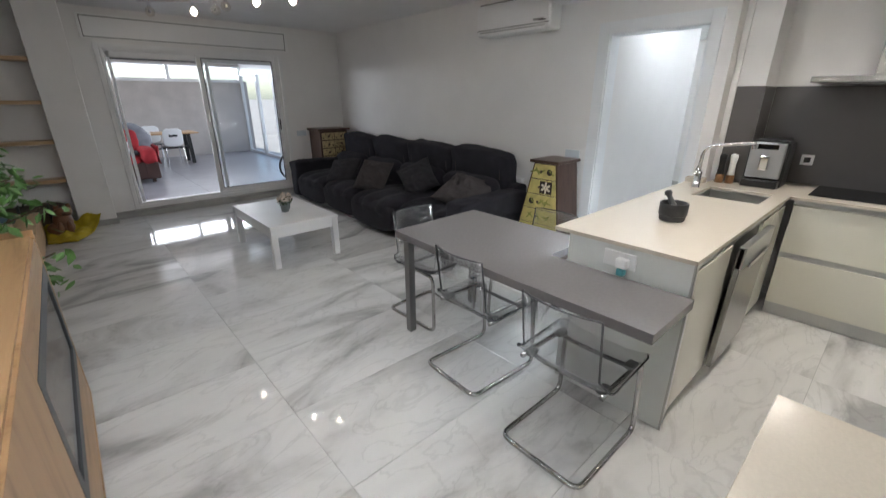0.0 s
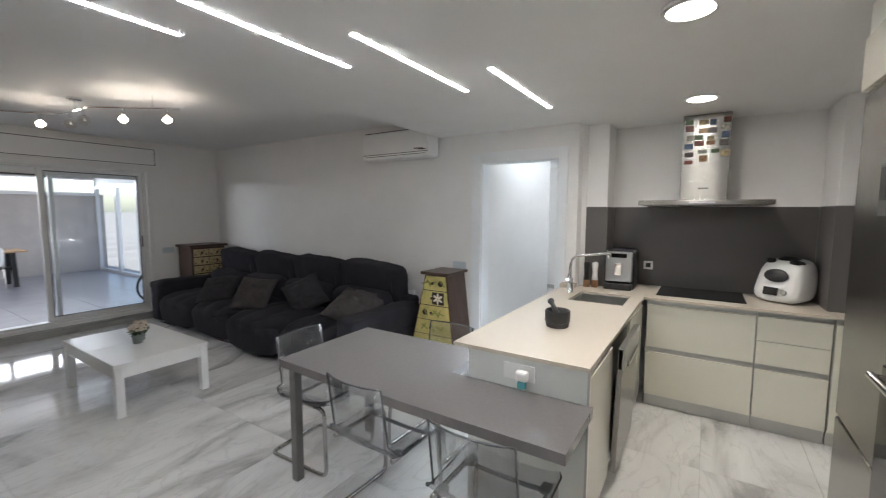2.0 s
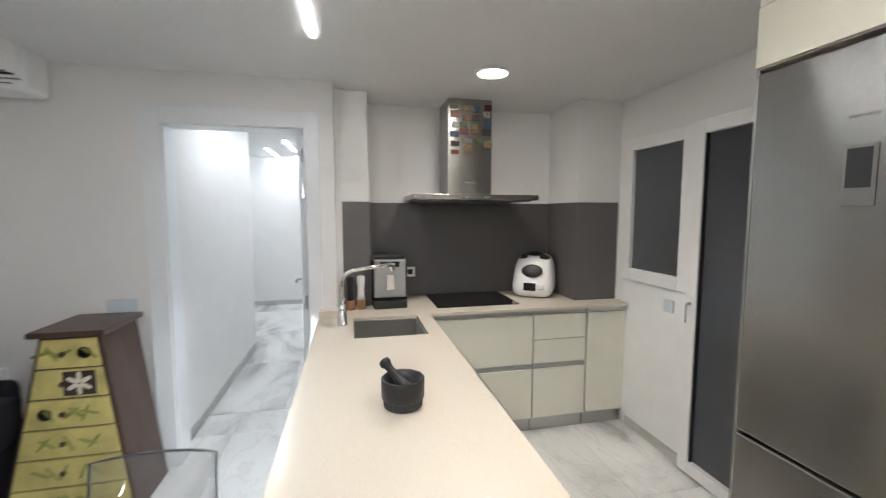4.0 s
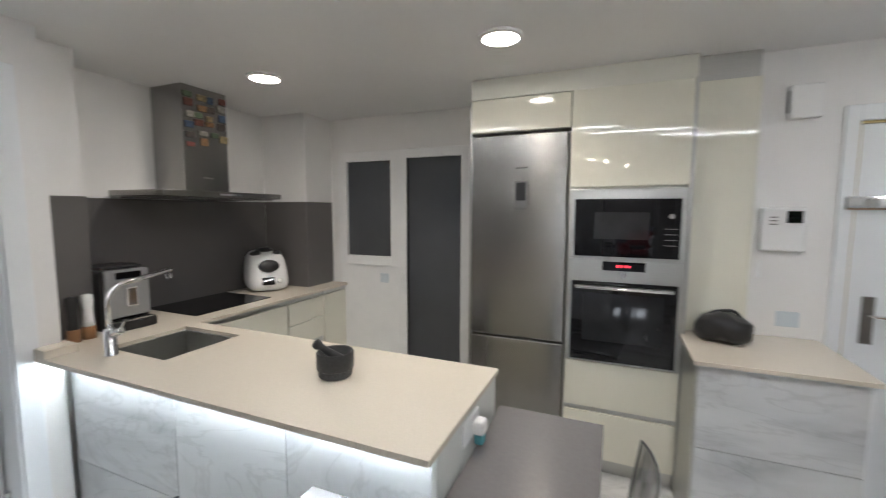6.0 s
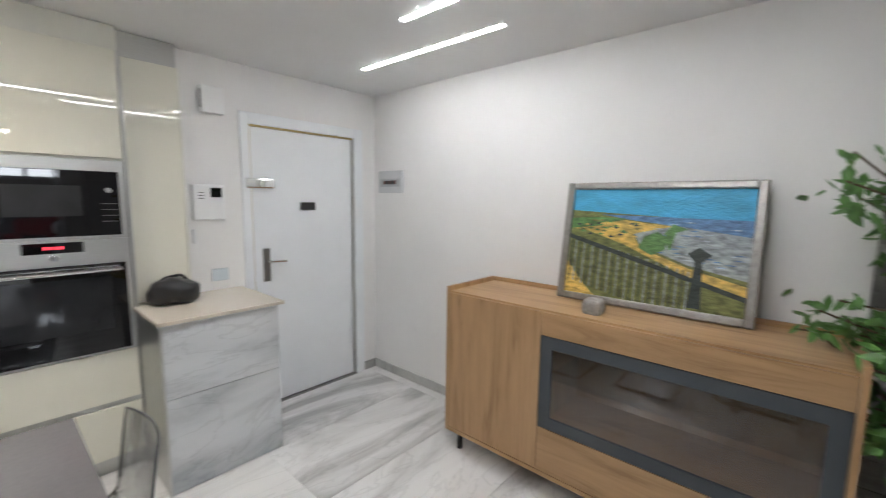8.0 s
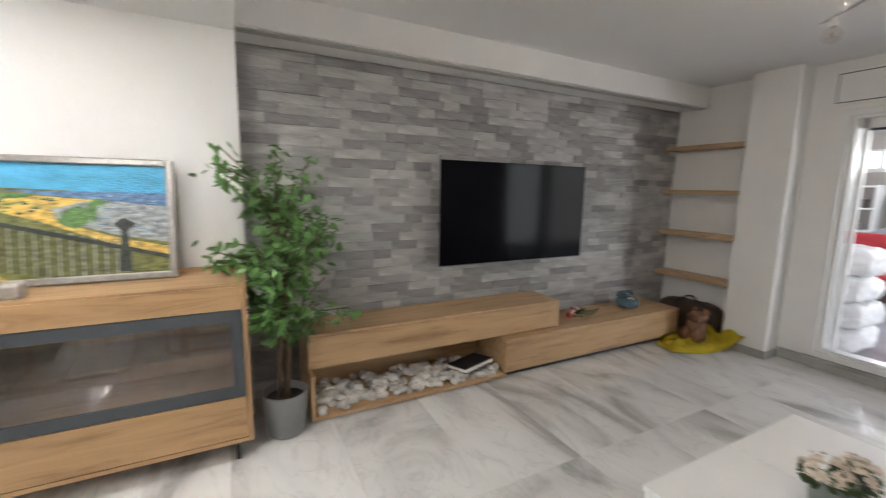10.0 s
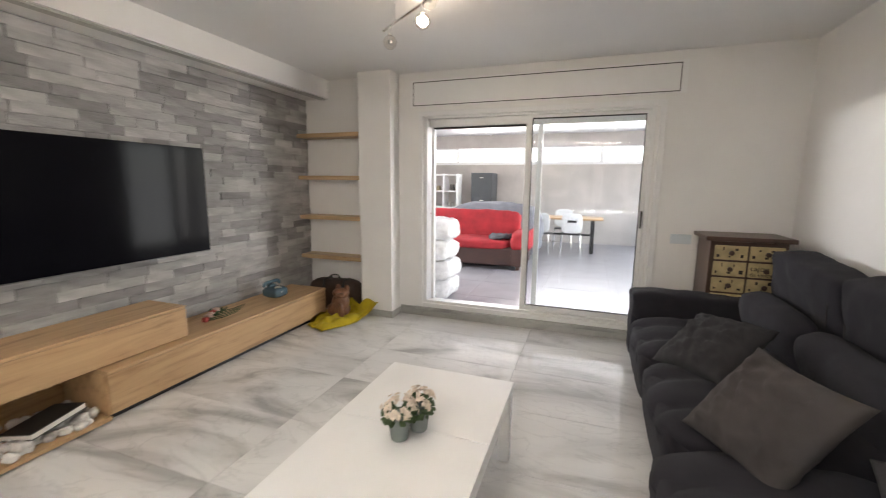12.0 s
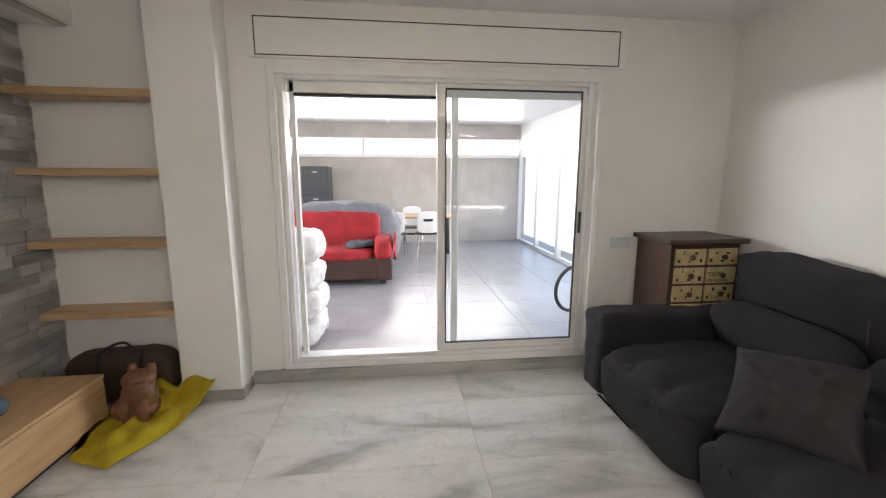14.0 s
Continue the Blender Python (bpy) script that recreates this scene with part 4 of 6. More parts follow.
part("back", box(A0, A0 + 0.01, B0 + 0.023, B1 - 0.023, F + 0.022, 0.973), M_OAKH, sd)
YD = 1.964
part("divider", box(A0 + 0.011, A1 - 0.03, YD - 0.011, YD + 0.011, F + 0.023, 0.973), M_OAK, sd)
part("door", box(A1 - 0.022, A1 - 0.002, B0 + 0.025, YD - 0.002, F + 0.026, 0.985, 0.001), M_OAK, sd)
part("fascia", box(A1 - 0.022, A1 - 0.002, YD + 0.001, B1 - 0.025, 0.867, 0.985, 0.001), M_OAKH, sd)
part("drawer_front", box(A1 - 0.022, A1 - 0.002, YD + 0.001, B1 - 0.025, F + 0.026, 0.379, 0.001), M_OAKH, sd)
part("shelf_floor", box(A0 + 0.011, A1 - 0.03, YD + 0.012, B1 - 0.023, 0.366, 0.383), M_OAKH, sd)
M_SLATE = mat("slate_grey_frame", (0.055, 0.062, 0.07), 0.45, var=0.05)
gd = part("glass_door", box(A1 - 0.020, A1 - 0.001, YD + 0.003, YD + 0.062, 0.384, 0.863), M_SLATE, sd, "slate grey framed glass door")
part("frame", box(A1 - 0.020, A1 - 0.001, B1 - 0.082, B1 - 0.026, 0.384, 0.863), M_SLATE, gd)
part("frame", box(A1 - 0.020, A1 - 0.001, YD + 0.062, B1 - 0.082, 0.803, 0.863), M_SLATE, gd)
part("frame", box(A1 - 0.020, A1 - 0.001, YD + 0.062, B1 - 0.082, 0.384, 0.441), M_SLATE, gd)
M_SMOKE = glass("smoked_glass", (0.84, 0.82, 0.80), 0.01, ior=1.55, low=0.09)
part("pane", box(A1 - 0.012, A1 - 0.007, YD + 0.060, B1 - 0.080, 0.439, 0.805), M_SMOKE, gd)
part("glass_shelf", box(A0 + 0.012, A1 - 0.05, YD + 0.012, B1 - 0.023, 0.625, 0.631), M_PANE, sd)
for y in (B0 + 0.08, B1 - 0.08):
    for x in (A0 + 0.05, A1 - 0.05):
        part("leg", box(x - 0.012, x + 0.012, y - 0.012, y + 0.012, 0, F, 0.002), M_BLACKP, sd)

# ---- television and media bench ----
TVM = mat("tv_screen", (0.005, 0.005, 0.007), 0.1, var=0.1)
TVM.node_tree.nodes["Principled BSDF"].inputs["Specular IOR Level"].default_value = 0.06
tv = thing("television", "large black flat television mounted on the stone wall", "television")
part("body", box(-0.56, -0.475, 4.60, 5.95, 1.0, 1.65, 0.01), M_BLACKP, tv)
part("screen", box(-0.473, -0.452, 4.52, 6.035, 0.895, 1.732, 0.003), TVM, tv)
part("bezel", box(-0.4735, -0.449, 4.52, 6.035, 0.889, 0.8945), M_GREYM, tv)
part("wall_bracket", box(XN + 0.035, -0.561, 5.0, 5.5, 1.2, 1.5), M_GREYM, tv)

mb = thing("media_bench", "low oak media bench with an open pebble tray", "media bench")
C0 = XN + 0.03
part("bottom", box(C0, -0.125, 3.455, 4.97, 0.012, 0.035), M_OAK_LIT, mb)
part("side", box(C0, -0.125, 3.455, 3.478, 0.036, 0.315), M_OAK_LIT, mb)
part("back", box(C0, C0 + 0.012, 3.48, 4.97, 0.036, 0.315), M_OAK_LIT, mb)
part("low_body", box(C0, -0.147, 4.972, 7.16, 0.035, 0.30), M_OAK_LIT, mb)
part("drawer_front", box(-0.146, -0.125, 4.974, 7.155, 0.05, 0.298, 0.001), M_OAK_LIT, mb)
part("low_top", box(C0, -0.126, 4.974, 7.165, 0.302, 0.322, 0.001), M_OAK_LIT, mb)
part("plinth", box(C0, -0.17, 4.98, 7.15, 0.0, 0.035), M_BLACKP, mb)
part("plinth", box(C0, -0.17, 3.50, 4.97, 0.0, 0.011), M_BLACKP, mb)
part("upper_body", box(C0, -0.232, 3.457, 5.56, 0.326, 0.555), M_OAK_LIT, mb)
part("drawer_front", box(-0.231, -0.208, 3.455, 5.575, 0.330, 0.540, 0.001), M_OAK_LIT, mb)
part("upper_top", box(C0, -0.209, 3.455, 5.575, 0.543, 0.562, 0.001), M_OAK_LIT, mb)
part("upper_end", box(C0, -0.232, 5.561, 5.575, 0.324, 0.542), M_OAK_LIT, mb)

# ---- niche shelves ----
for z in (0.62, 1.075, 1.52, 1.98):
    s = tagged(mesh_ob("niche_shelf", box(XN + 0.03, 0.198, 7.37, YW - 0.001, z - 0.022, z + 0.022, 0.002), M_OAKX), "thick pale oak floating shelf in the niche", "shelf", group="niche shelves")

# ---- air conditioner ----
ac = thing("air_conditioner", "white wall-mounted split air conditioner", "air conditioner")
part("body", box(3.94, XS - 0.001, 3.135, 4.08, 2.19, 2.49, 0.03, seg=4), M_WHITE, ac)
part("front_panel", box(3.925, 3.941, 3.15, 4.06, 2.25, 2.47, 0.006), M_WHITE, ac)
part("louvre", box(3.935, 3.98, 3.19, 4.02, 2.196, 2.216, 0.004), M_WHITE, ac)
part("top_grille", box(3.96, XS - 0.02, 3.16, 4.05, 2.491, 2.497), M_BLACKP, ac, "thin dark strip along the top")
part("display", box(3.9225, 3.9245, 3.17, 3.26, 2.262, 2.272), M_BLACK, ac)
part("panel_gap", box(3.930, 3.942, 3.15, 4.06, 2.243, 2.249), M_GREYM, ac)
part("louvre_gap", box(3.934, 3.945, 3.19, 4.02, 2.222, 2.228), M_GREYM, ac)
part("badge", box(3.9235, 3.926, 3.20, 3.32, 2.27, 2.285), M_GREYM, ac)

# ---- sunroom beyond the window ----
XSR, YSR = 4.62, 14.40
struct("floor_terrace", box(-3.5, XSR + 0.2, YW + T, YSR + 0.2, -0.1, 0.0), M_GROUT, "grey porcelain terrace floor", "floor")
w = box(-3.5, XSR + 0.15, YSR, YSR + 0.15, 0, 2.02)
box(-3.5, XSR + 0.15, YSR, YSR + 0.15, 2.42, 3.3, bm=w)
struct("wall_terrace_far", w, M_CONC, "pale concrete wall of the covered terrace", "wall")
w = box(-3.65, -3.5, YW + T, YSR + 0.15, 0, 2.0)
box(-3.65, -3.5, YW + T, YSR + 0.15, 2.42, 3.3, bm=w)
box(-3.65, -3.5, YW + T, 7.95, 2.0, 2.42, bm=w)
box(-3.65, -3.5, 12.5, YSR + 0.15, 2.0, 2.42, bm=w)
struct("wall_terrace_west", w, M_WALL, "white side wall of the covered terrace", "wall")
struct("wall_terrace_east", box(XSR, XSR + 0.15, YW + T, 8.6, 0, 3.0), M_WALL, "white end wall of the covered terrace", "wall")
struct("lintel", box(XSR, XSR + 0.15, 8.6, YSR, 2.25, 3.3), M_WALL, "white lintel over the terrace glazing", "lintel")
rf = bmesh.new()
vs = [rf.verts.new(v) for v in ((-3.6, YW + T, 2.62), (XSR + 0.1, YW + T, 2.62), (XSR + 0.1, YSR + 0.1, 2.75), (-3.6, YSR + 0.1, 2.75),
                                (-3.6, YW + T, 2.72), (XSR + 0.1, YW + T, 2.72), (XSR + 0.1, YSR + 0.1, 2.85), (-3.6, YSR + 0.1, 2.85))]
for f in ((0, 1, 2, 3), (7, 6, 5, 4), (0, 4, 5, 1), (1, 5, 6, 2), (2, 6, 7, 3), (3, 7, 4, 0)):
    rf.faces.new([vs[i] for i in f])
struct("ceiling_terrace", rf, M_ROOF, "glossy white panel roof of the terrace", "ceiling")
for x in (-1.8, 0.0, 1.5, 3.0):
    struct("trim", put(box(-0.02, 0.02, 0, YSR - YW - T, -0.006, 0.0), pose(x, YW + T, 2.615, 1.1, 0, 0)), M_PVC, "white roof joint profile", "trim")
sw = thing("window_3", "high strip of white framed terrace windows", "window", kind="structure")
for x0, x1 in ((-3.4, -2.6), (-2.6, -0.9), (-0.9, 0.93), (0.93, 2.77), (2.77, 4.6)):
    frame_parts(sw, "window_frame", x0, x1, 2.02, 2.42, YSR - 0.03, YSR + 0.06, 0.04, M_PVC)
part("window_sill", box(-3.45, 4.6, YSR - 0.06, YSR, 1.98, 2.02, 0.004), M_PVC, sw)
gw = thing("window_4", "white framed sliding terrace glazing", "window", kind="structure")
for y0, y1 in ((8.6, 10.1), (10.1, 11.9), (11.9, 13.1), (13.1, YSR)):
    part("window_frame", box(XSR - 0.03, XSR + 0.05, y0, y0 + 0.06, 0.0, 2.25, 0.004), M_PVC, gw)
    part("window_frame", box(XSR - 0.03, XSR + 0.05, y1 - 0.06, y1, 0.0, 2.25, 0.004), M_PVC, gw)
    part("window_frame", box(XSR - 0.03, XSR + 0.05, y0 + 0.06, y1 - 0.06, 0.0, 0.07, 0.004), M_PVC, gw)
    part("window_frame", box(XSR - 0.03, XSR + 0.05, y0 + 0.06, y1 - 0.06, 2.17, 2.25, 0.004), M_PVC, gw)
gr = bmesh.new()
bmesh.ops.create_grid(gr, x_segments=1, y_segments=1, size=400)
put(gr, pose(0, 0, -0.15))
struct("ground", gr, M_GROUND, "pale open ground round the house", "ground")

# ---- hall ----
struct("wall_hall_north", box(XS + T, 6.45, 2.66, 2.81, 0, 2.6), M_WALL, "white hall wall", "wall")
struct("wall_hall_south", box(XH + T, 9.6, 1.50, 1.62, 0, 2.6), M_WALL, "white hall wall", "wall")
w = box(8.8, 8.92, 2.22, 3.5, 0, 2.6)
box(8.8, 8.92, 1.55, 2.22, 2.08, 2.6, bm=w)
struct("wall_hall_end", w, M_WALL, "white hall end wall with a doorway", "wall")
struct("wall_bath", box(9.7, 9.8, 1.4, 3.5, 0, 2.6), M_SLAB, "tiled wall of the room beyond", "wall")
struct("ceiling_hall", box(XS + T, 9.8, 1.45, 3.5, 2.5, 2.6), M_CEIL, "white hall ceiling", "ceiling")
# The slot at x 5.25 is out of view, added to brighten the near hall
for x, y, rz in ((8.25, 2.72, 0), (7.5, 2.36, 0), (6.55, 1.98, 0), (5.25, 2.25, 0), (8.68, 2.0, 90)):
    l = thing("hall_light", "slim white light slot in the hall ceiling", "ceiling light", group="hall lights")
    part("diffuser", put(box(-0.45, 0.45, -0.02, 0.02, -0.004, 0.004), pose(x, y, 2.497, 0, 0, rz)), M_HALL, l)
skirt(XS + T, 6.45, 2.648, 2.66)
skirt(8.788, 8.80, 2.29, 3.5)
struct("wall_hall_side", box(6.3, 9.0, 3.5, 3.6, 0, 2.6), M_WALL, "white wall of the hall recess", "wall")
hf = thing("door_frame_hall", "white frame of the doorway at the hall end", "door frame")
for y0, y1 in ((2.20, 2.28), (1.62, 1.66)):
    part("jamb", box(8.775, 8.799, y0, y1, 0, 2.10), M_DOOR, hf)
part("head", box(8.775, 8.799, 1.66, 2.20, 2.06, 2.14), M_DOOR, hf)
cu = tagged(mesh_ob("curtain", box(9.3, 9.34, 2.02, 2.24, 0.0, 2.05), M_DARKW), "brown timber panel hanging beyond the doorway", "curtain")
cu.data.materials[0] = wood("brown_panel", (0.07, 0.03, 0.015), (0.22, 0.10, 0.05), (4, 4, 0.8))
gp = tagged(mesh_ob("shower_screen", box(9.1, 9.115, 1.66, 2.02, 0.02, 2.0), mat("grey_screen", (0.35, 0.37, 0.37), 0.15, var=0.15)), "grey shower screen beyond the doorway", "screen")

# ---- floor tiles ----
XJ = [-0.725, -0.332, 0.868, 2.068, 3.268, 4.468, 4.79]
YJ = [-0.59 + 0.597 * k for k in range(14)] + [7.72]


def tiles(xs, ys, gap, z, material, parent, name="tile"):
    shapes = {}
    for x0, x1 in zip(xs, xs[1:]):
        for y0, y1 in zip(ys, ys[1:]):
            key = (round(x1 - x0, 3), round(y1 - y0, 3))
            a, c = key[0] / 2 - gap, key[1] / 2 - gap
            if key not in shapes:
                o = mesh_ob(name, box(-a, a, -c, c, -0.006, 0.0), material)
                shapes[key] = o.data
            else:
                o = new(name, shapes[key])
            o.location = ((x0 + x1) / 2, (y0 + y1) / 2, z)
            o.parent = parent


tiles(XJ, YJ, 0.0012, 0.0, M_FLOOR, FLOOR)
tiles([4.80, 5.9, 7.1, 8.3, 9.5, 9.79], [1.51, 2.1, 3.3], 0.0012, 0.0, M_FLOOR, FLOOR)
TF = bpy.data.objects["floor_terrace"]
tiles([-3.4 + 0.9 * i for i in range(10)], [YW + T + 0.01 + 0.83 * i for i in range(9)], 0.002, 0.006, M_TILEG, TF)

# ---- kitchen things ----
tp = thing("kitchen_tap", "tall chrome kitchen tap beside the sink", "tap")
part("base", lathe([(0.027, 0), (0.027, 0.01), (0.024, 0.012), (0.024, 0.12), (0.02, 0.13)], 20, (3.83, 1.60, 0.92)), M_CHROME, tp, smooth=True)
part("spout", tube(fillet([(3.83, 1.60, 1.04), (3.83, 1.60, 1.235), (3.86, 1.29, 1.275)], 0.08, 8), 0.012, 12), M_CHROME, tp, smooth=True)
part("nozzle", cyl((3.858, 1.305, 1.258), (3.858, 1.30, 1.234), 0.014), M_CHROME, tp)
part("lever", cyl((3.80, 1.60, 1.03), (3.74, 1.60, 1.05), 0.017, bev=0.004), M_CHROME, tp)
part("lever_pin", cyl((3.75, 1.60, 1.05), (3.735, 1.585, 1.10), 0.005, n=8), M_CHROME, tp)

M_SILV = mat("silver_plastic", (0.42, 0.43, 0.44), 0.3, 0.6, var=0.04)
cm = thing("coffee_machine", "silver and black bean-to-cup coffee machine", "coffee machine", at=(-0.02, 0.03, 0))
part("body", box(4.28, 4.50, 1.13, 1.38, 0.921, 1.255, 0.012), M_BLACKP, cm)
part("front", box(4.245, 4.281, 1.145, 1.365, 0.99, 1.255, 0.010), M_SILV, cm, "silver front shell")
part("panel", box(4.2425, 4.246, 1.19, 1.32, 1.205, 1.242, 0.001), M_BLACK, cm)
part("spout", box(4.215, 4.246, 1.225, 1.285, 1.05, 1.16, 0.008), M_CHROME, cm, "chrome coffee spout")
part("drip_tray", box(4.20, 4.28, 1.14, 1.37, 0.922, 0.975, 0.008), M_BLACKP, cm)
part("tray_grid", box(4.205, 4.245, 1.15, 1.36, 0.9755, 0.979), M_CHROME, cm)
part("lid", box(4.30, 4.49, 1.15, 1.36, 1.256, 1.272, 0.006), M_BLACKP, cm)
ws = thing("wall_socket", "black and white wall socket on the backsplash", "socket")
part("plate", box(XH - 0.016, XH - 0.0085, 1.05, 1.13, 1.07, 1.15, 0.003), M_WHITE, ws)
part("insert", box(XH - 0.019, XH - 0.0165, 1.07, 1.11, 1.09, 1.13, 0.002), M_BLACKP, ws)

M_WOODM = wood("mill_wood", (0.16, 0.07, 0.03), (0.32, 0.17, 0.08), (6, 6, 1))
for (x, y), m, l in (((4.22, 1.555), M_BLACKP, "black pepper mill with wooden foot"), ((4.23, 1.485), M_WHITE, "white salt mill with wooden foot")):
    ml = thing("spice_mill", l, "mill", group="spice mills")
    part("foot", lathe([(0.030, 0), (0.030, 0.06), (0.027, 0.065)], 18, (x, y, 0.921)), M_WOODM, ml, smooth=True)
    part("body", lathe([(0.027, 0.066), (0.023, 0.10), (0.022, 0.15), (0.028, 0.20), (0.026, 0.225), (0.01, 0.232)], 18, (x, y, 0.921)), m, ml, smooth=True)

M_GRAN = mat("dark_granite", (0.022, 0.022, 0.023), 0.45, var=0.35, scale=120, bump=0.1, bscale=200)
M_GRAN2 = mat("rough_granite", (0.06, 0.06, 0.062), 0.8, var=0.4, scale=140, bump=0.3, bscale=220)
mo = thing("mortar_and_pestle", "dark granite mortar with pestle on the island", "mortar")
part("bowl", lathe([(0.068, 0.03), (0.073, 0.034), (0.074, 0.098), (0.070, 0.102), (0.064, 0.098), (0.055, 0.06), (0.02, 0.045)], 32, (2.755, 1.375, 0.921)), M_GRAN, mo, smooth=True)
part("foot", lathe([(0.062, 0.0), (0.066, 0.004), (0.068, 0.0295)], 32, (2.755, 1.375, 0.921)), M_GRAN2, mo)
pe = put(lathe([(0.018, 0), (0.022, 0.012), (0.018, 0.05), (0.013, 0.10), (0.015, 0.115), (0.021, 0.125), (0.019, 0.14), (0.008, 0.145)], 16), pose(2.735, 1.355, 0.975, -36, 36, 0) )
part("pestle", pe, M_GRAN, mo, smooth=True)

fp = thing("food_processor", "white multifunction food processor on the worktop", "food processor")
mm = pose(4.42, 0.12, 1.085, 0, 0, -33)
bd_ = cushion(0.32, 0.33, 0.33, 0.05, 14, 0, 0)
for v in bd_.verts:
    k = (v.co.z + 0.165) / 0.33
    v.co.x = v.co.x * (1 - 0.22 * k * k) + 0.085 * k
    v.co.y *= 1 - 0.20 * k * k
part("body", put(bd_, mm), M_WHITE, fp, smooth=True)
slope = pose(-0.108, 0, 0.045, 0, 17, 0)
part("bowl_opening", put(lathe([(0.058, -0.02), (0.064, 0.004), (0.060, 0.010), (0.01, 0.010)], 28), mm @ slope @ pose(0, 0, 0, 0, -90, 0) @ Matrix.Diagonal((0.8, 1.25, 1, 1))), M_BLACKP, fp, "black steel bowl opening", smooth=True)
part("screen", put(box(-0.012, 0.006, -0.035, 0.06, -0.03, 0.03, 0.004), mm @ pose(-0.143, 0, -0.075, 0, 14, 0)), M_BLACK, fp)
part("dial", put(cyl((-0.016, 0, 0), (0.004, 0, 0), 0.020, bev=0.004), mm @ pose(-0.143, -0.075, -0.075, 0, 14, 0)), M_ALU, fp)
for q in (-1, 1):
    part("arm", put(cushion(0.10, 0.06, 0.04, 0.1, 5), mm @ pose(-0.005, 0.085 * q, 0.142, 0, 17, 18 * q)), M_BLACKP, fp, smooth=True)
part("lid", put(lathe([(0.075, 0), (0.073, 0.012), (0.045, 0.022), (0.04, 0.03), (0.01, 0.032)], 24), mm @ pose(0.06, 0, 0.155)), M_BLACKP, fp, smooth=True)

cols = [(0.25, 0.08, 0.06), (0.10, 0.16, 0.28), (0.45, 0.35, 0.18), (0.15, 0.22, 0.12), (0.5, 0.48, 0.42), (0.10, 0.08, 0.07), (0.40, 0.22, 0.10)]
MAG = [mat("magnet_enamel", tuple(0.55 * v for v in c), 0.3, var=0.5, scale=60) for c in cols]
rg = random.Random(3)
for i in range(22):
    r, c = divmod(i, 4)
    y = 0.56 + c * 0.078 + rg.uniform(-0.022, 0.022)
    z = 2.34 - r * 0.062 + rg.uniform(-0.014, 0.014)
    if r == 5 and c < 2:
        y = 0.70 + 0.1 * c
    w, h = rg.uniform(0.022, 0.034), rg.uniform(0.015, 0.025)
    m = tagged(mesh_ob("fridge_magnet", box(4.322, 4.3295, y - w, y + w, z - h, z + h, 0.003), MAG[i % 7]), "small souvenir magnet on the hood chimney", "magnet", group="hood magnets")

# things by the entrance
ip = thing("intercom", "white wall intercom with small dark screen", "intercom")
part("body", box(0.84, 1.03, YE + 0.001, YE + 0.04, 1.385, 1.61, 0.010), M_WHITE, ip)
part("screen", box(0.86, 0.925, YE + 0.0405, YE + 0.043, 1.53, 1.59, 0.001), M_BLACK, ip)
for k in range(3):
    part("speaker_slot", box(0.965, 0.995, YE + 0.0405, YE + 0.042, 1.52 + 0.018 * k, 1.526 + 0.018 * k), M_GREYM, ip)
kk = thing("key_holder", "small white key hook under the intercom", "hook")
part("hook", box(1.01, 1.03, YE + 0.001, YE + 0.015, 1.24, 1.33, 0.004), M_WHITE, kk)
db = thing("door_chime", "white door chime box on the wall", "door chime")
part("body", box(0.82, 0.95, YE + 0.001, YE + 0.05, 2.05, 2.215, 0.006), M_WHITE, db)
part("side_vent", box(0.951, 0.953, YE + 0.01, YE + 0.04, 2.08, 2.19), M_GREYM, db)
M_SWG = mat("pale_glass_switch", (0.62, 0.68, 0.72), 0.12, var=0.02)
lab = "pale glass light switch on the wall"
for q in ((0.83, 0.93, YE + 0.001, YE + 0.010, 0.985, 1.065), (3.255, 3.42, YW - 0.010, YW - 0.001, 0.96, 1.045), (3.56, 3.64, YB + 0.021, YB + 0.030, 0.95, 1.03), (XS - 0.010, XS - 0.001, 2.79, 2.95, 0.985, 1.07)):
    s = thing("light_switch", lab, "switch", group="light switches")
    part("plate", box(*q, 0.002), M_SWG, s)
s = thing("thermostat", "white heating control on the wall behind the sofa", "thermostat")
part("body", box(XS - 0.04, XS - 0.001, 3.46, 3.66, 0.62, 0.70, 0.006), M_WHITE, s)
fb = thing("fuse_box", "white fuse box with a clear cover", "fuse box")
part("body", box(XT + 0.001, XT + 0.02, 0.12, 0.42, 1.585, 1.765, 0.004), mat("grey_plastic_cover", (0.60, 0.61, 0.62), 0.25, var=0.03), fb)
part("window", box(XT + 0.0205, XT + 0.023, 0.15, 0.39, 1.635, 1.70), M_SILV, fb)
for k in range(7):
    part("breaker", box(XT + 0.0235, XT + 0.03, 0.20 + 0.022 * k, 0.217 + 0.022 * k, 1.655, 1.685), M_BLACKP if k % 3 else MAG[0], fb)
pb = thing("black_bag", "crumpled black pouch on the side counter", "bag")
b = cushion(0.24, 0.20, 0.13, 0.3, 10, 0.035, 3)
put(b, pose(1.20, 0.24, 1.0))
for v in b.verts:
    v.co.z = max(v.co.z, 0.928)
part("pouch", b, M_BLACKP, pb, smooth=True)
part("strap", tube(fillet([(1.11, 0.20, 1.03), (1.15, 0.22, 1.085), (1.27, 0.27, 1.08), (1.30, 0.28, 1.0)], 0.04), 0.008), M_BLACKP, pb)

# ---- sideboard things ----
pc = thing("framed_painting", "coastal landscape painting in a silver frame leaning on the wall", "painting")
m = pose(-0.245, 2.335, 0.997, 0, -9, 0)
M_FR = mat("silver_frame", (0.36, 0.34, 0.32), 0.3, 0.9, var=0.15, scale=40, bump=0.3, bscale=70)
PW, PH = 0.45, 0.645
FW = 0.038
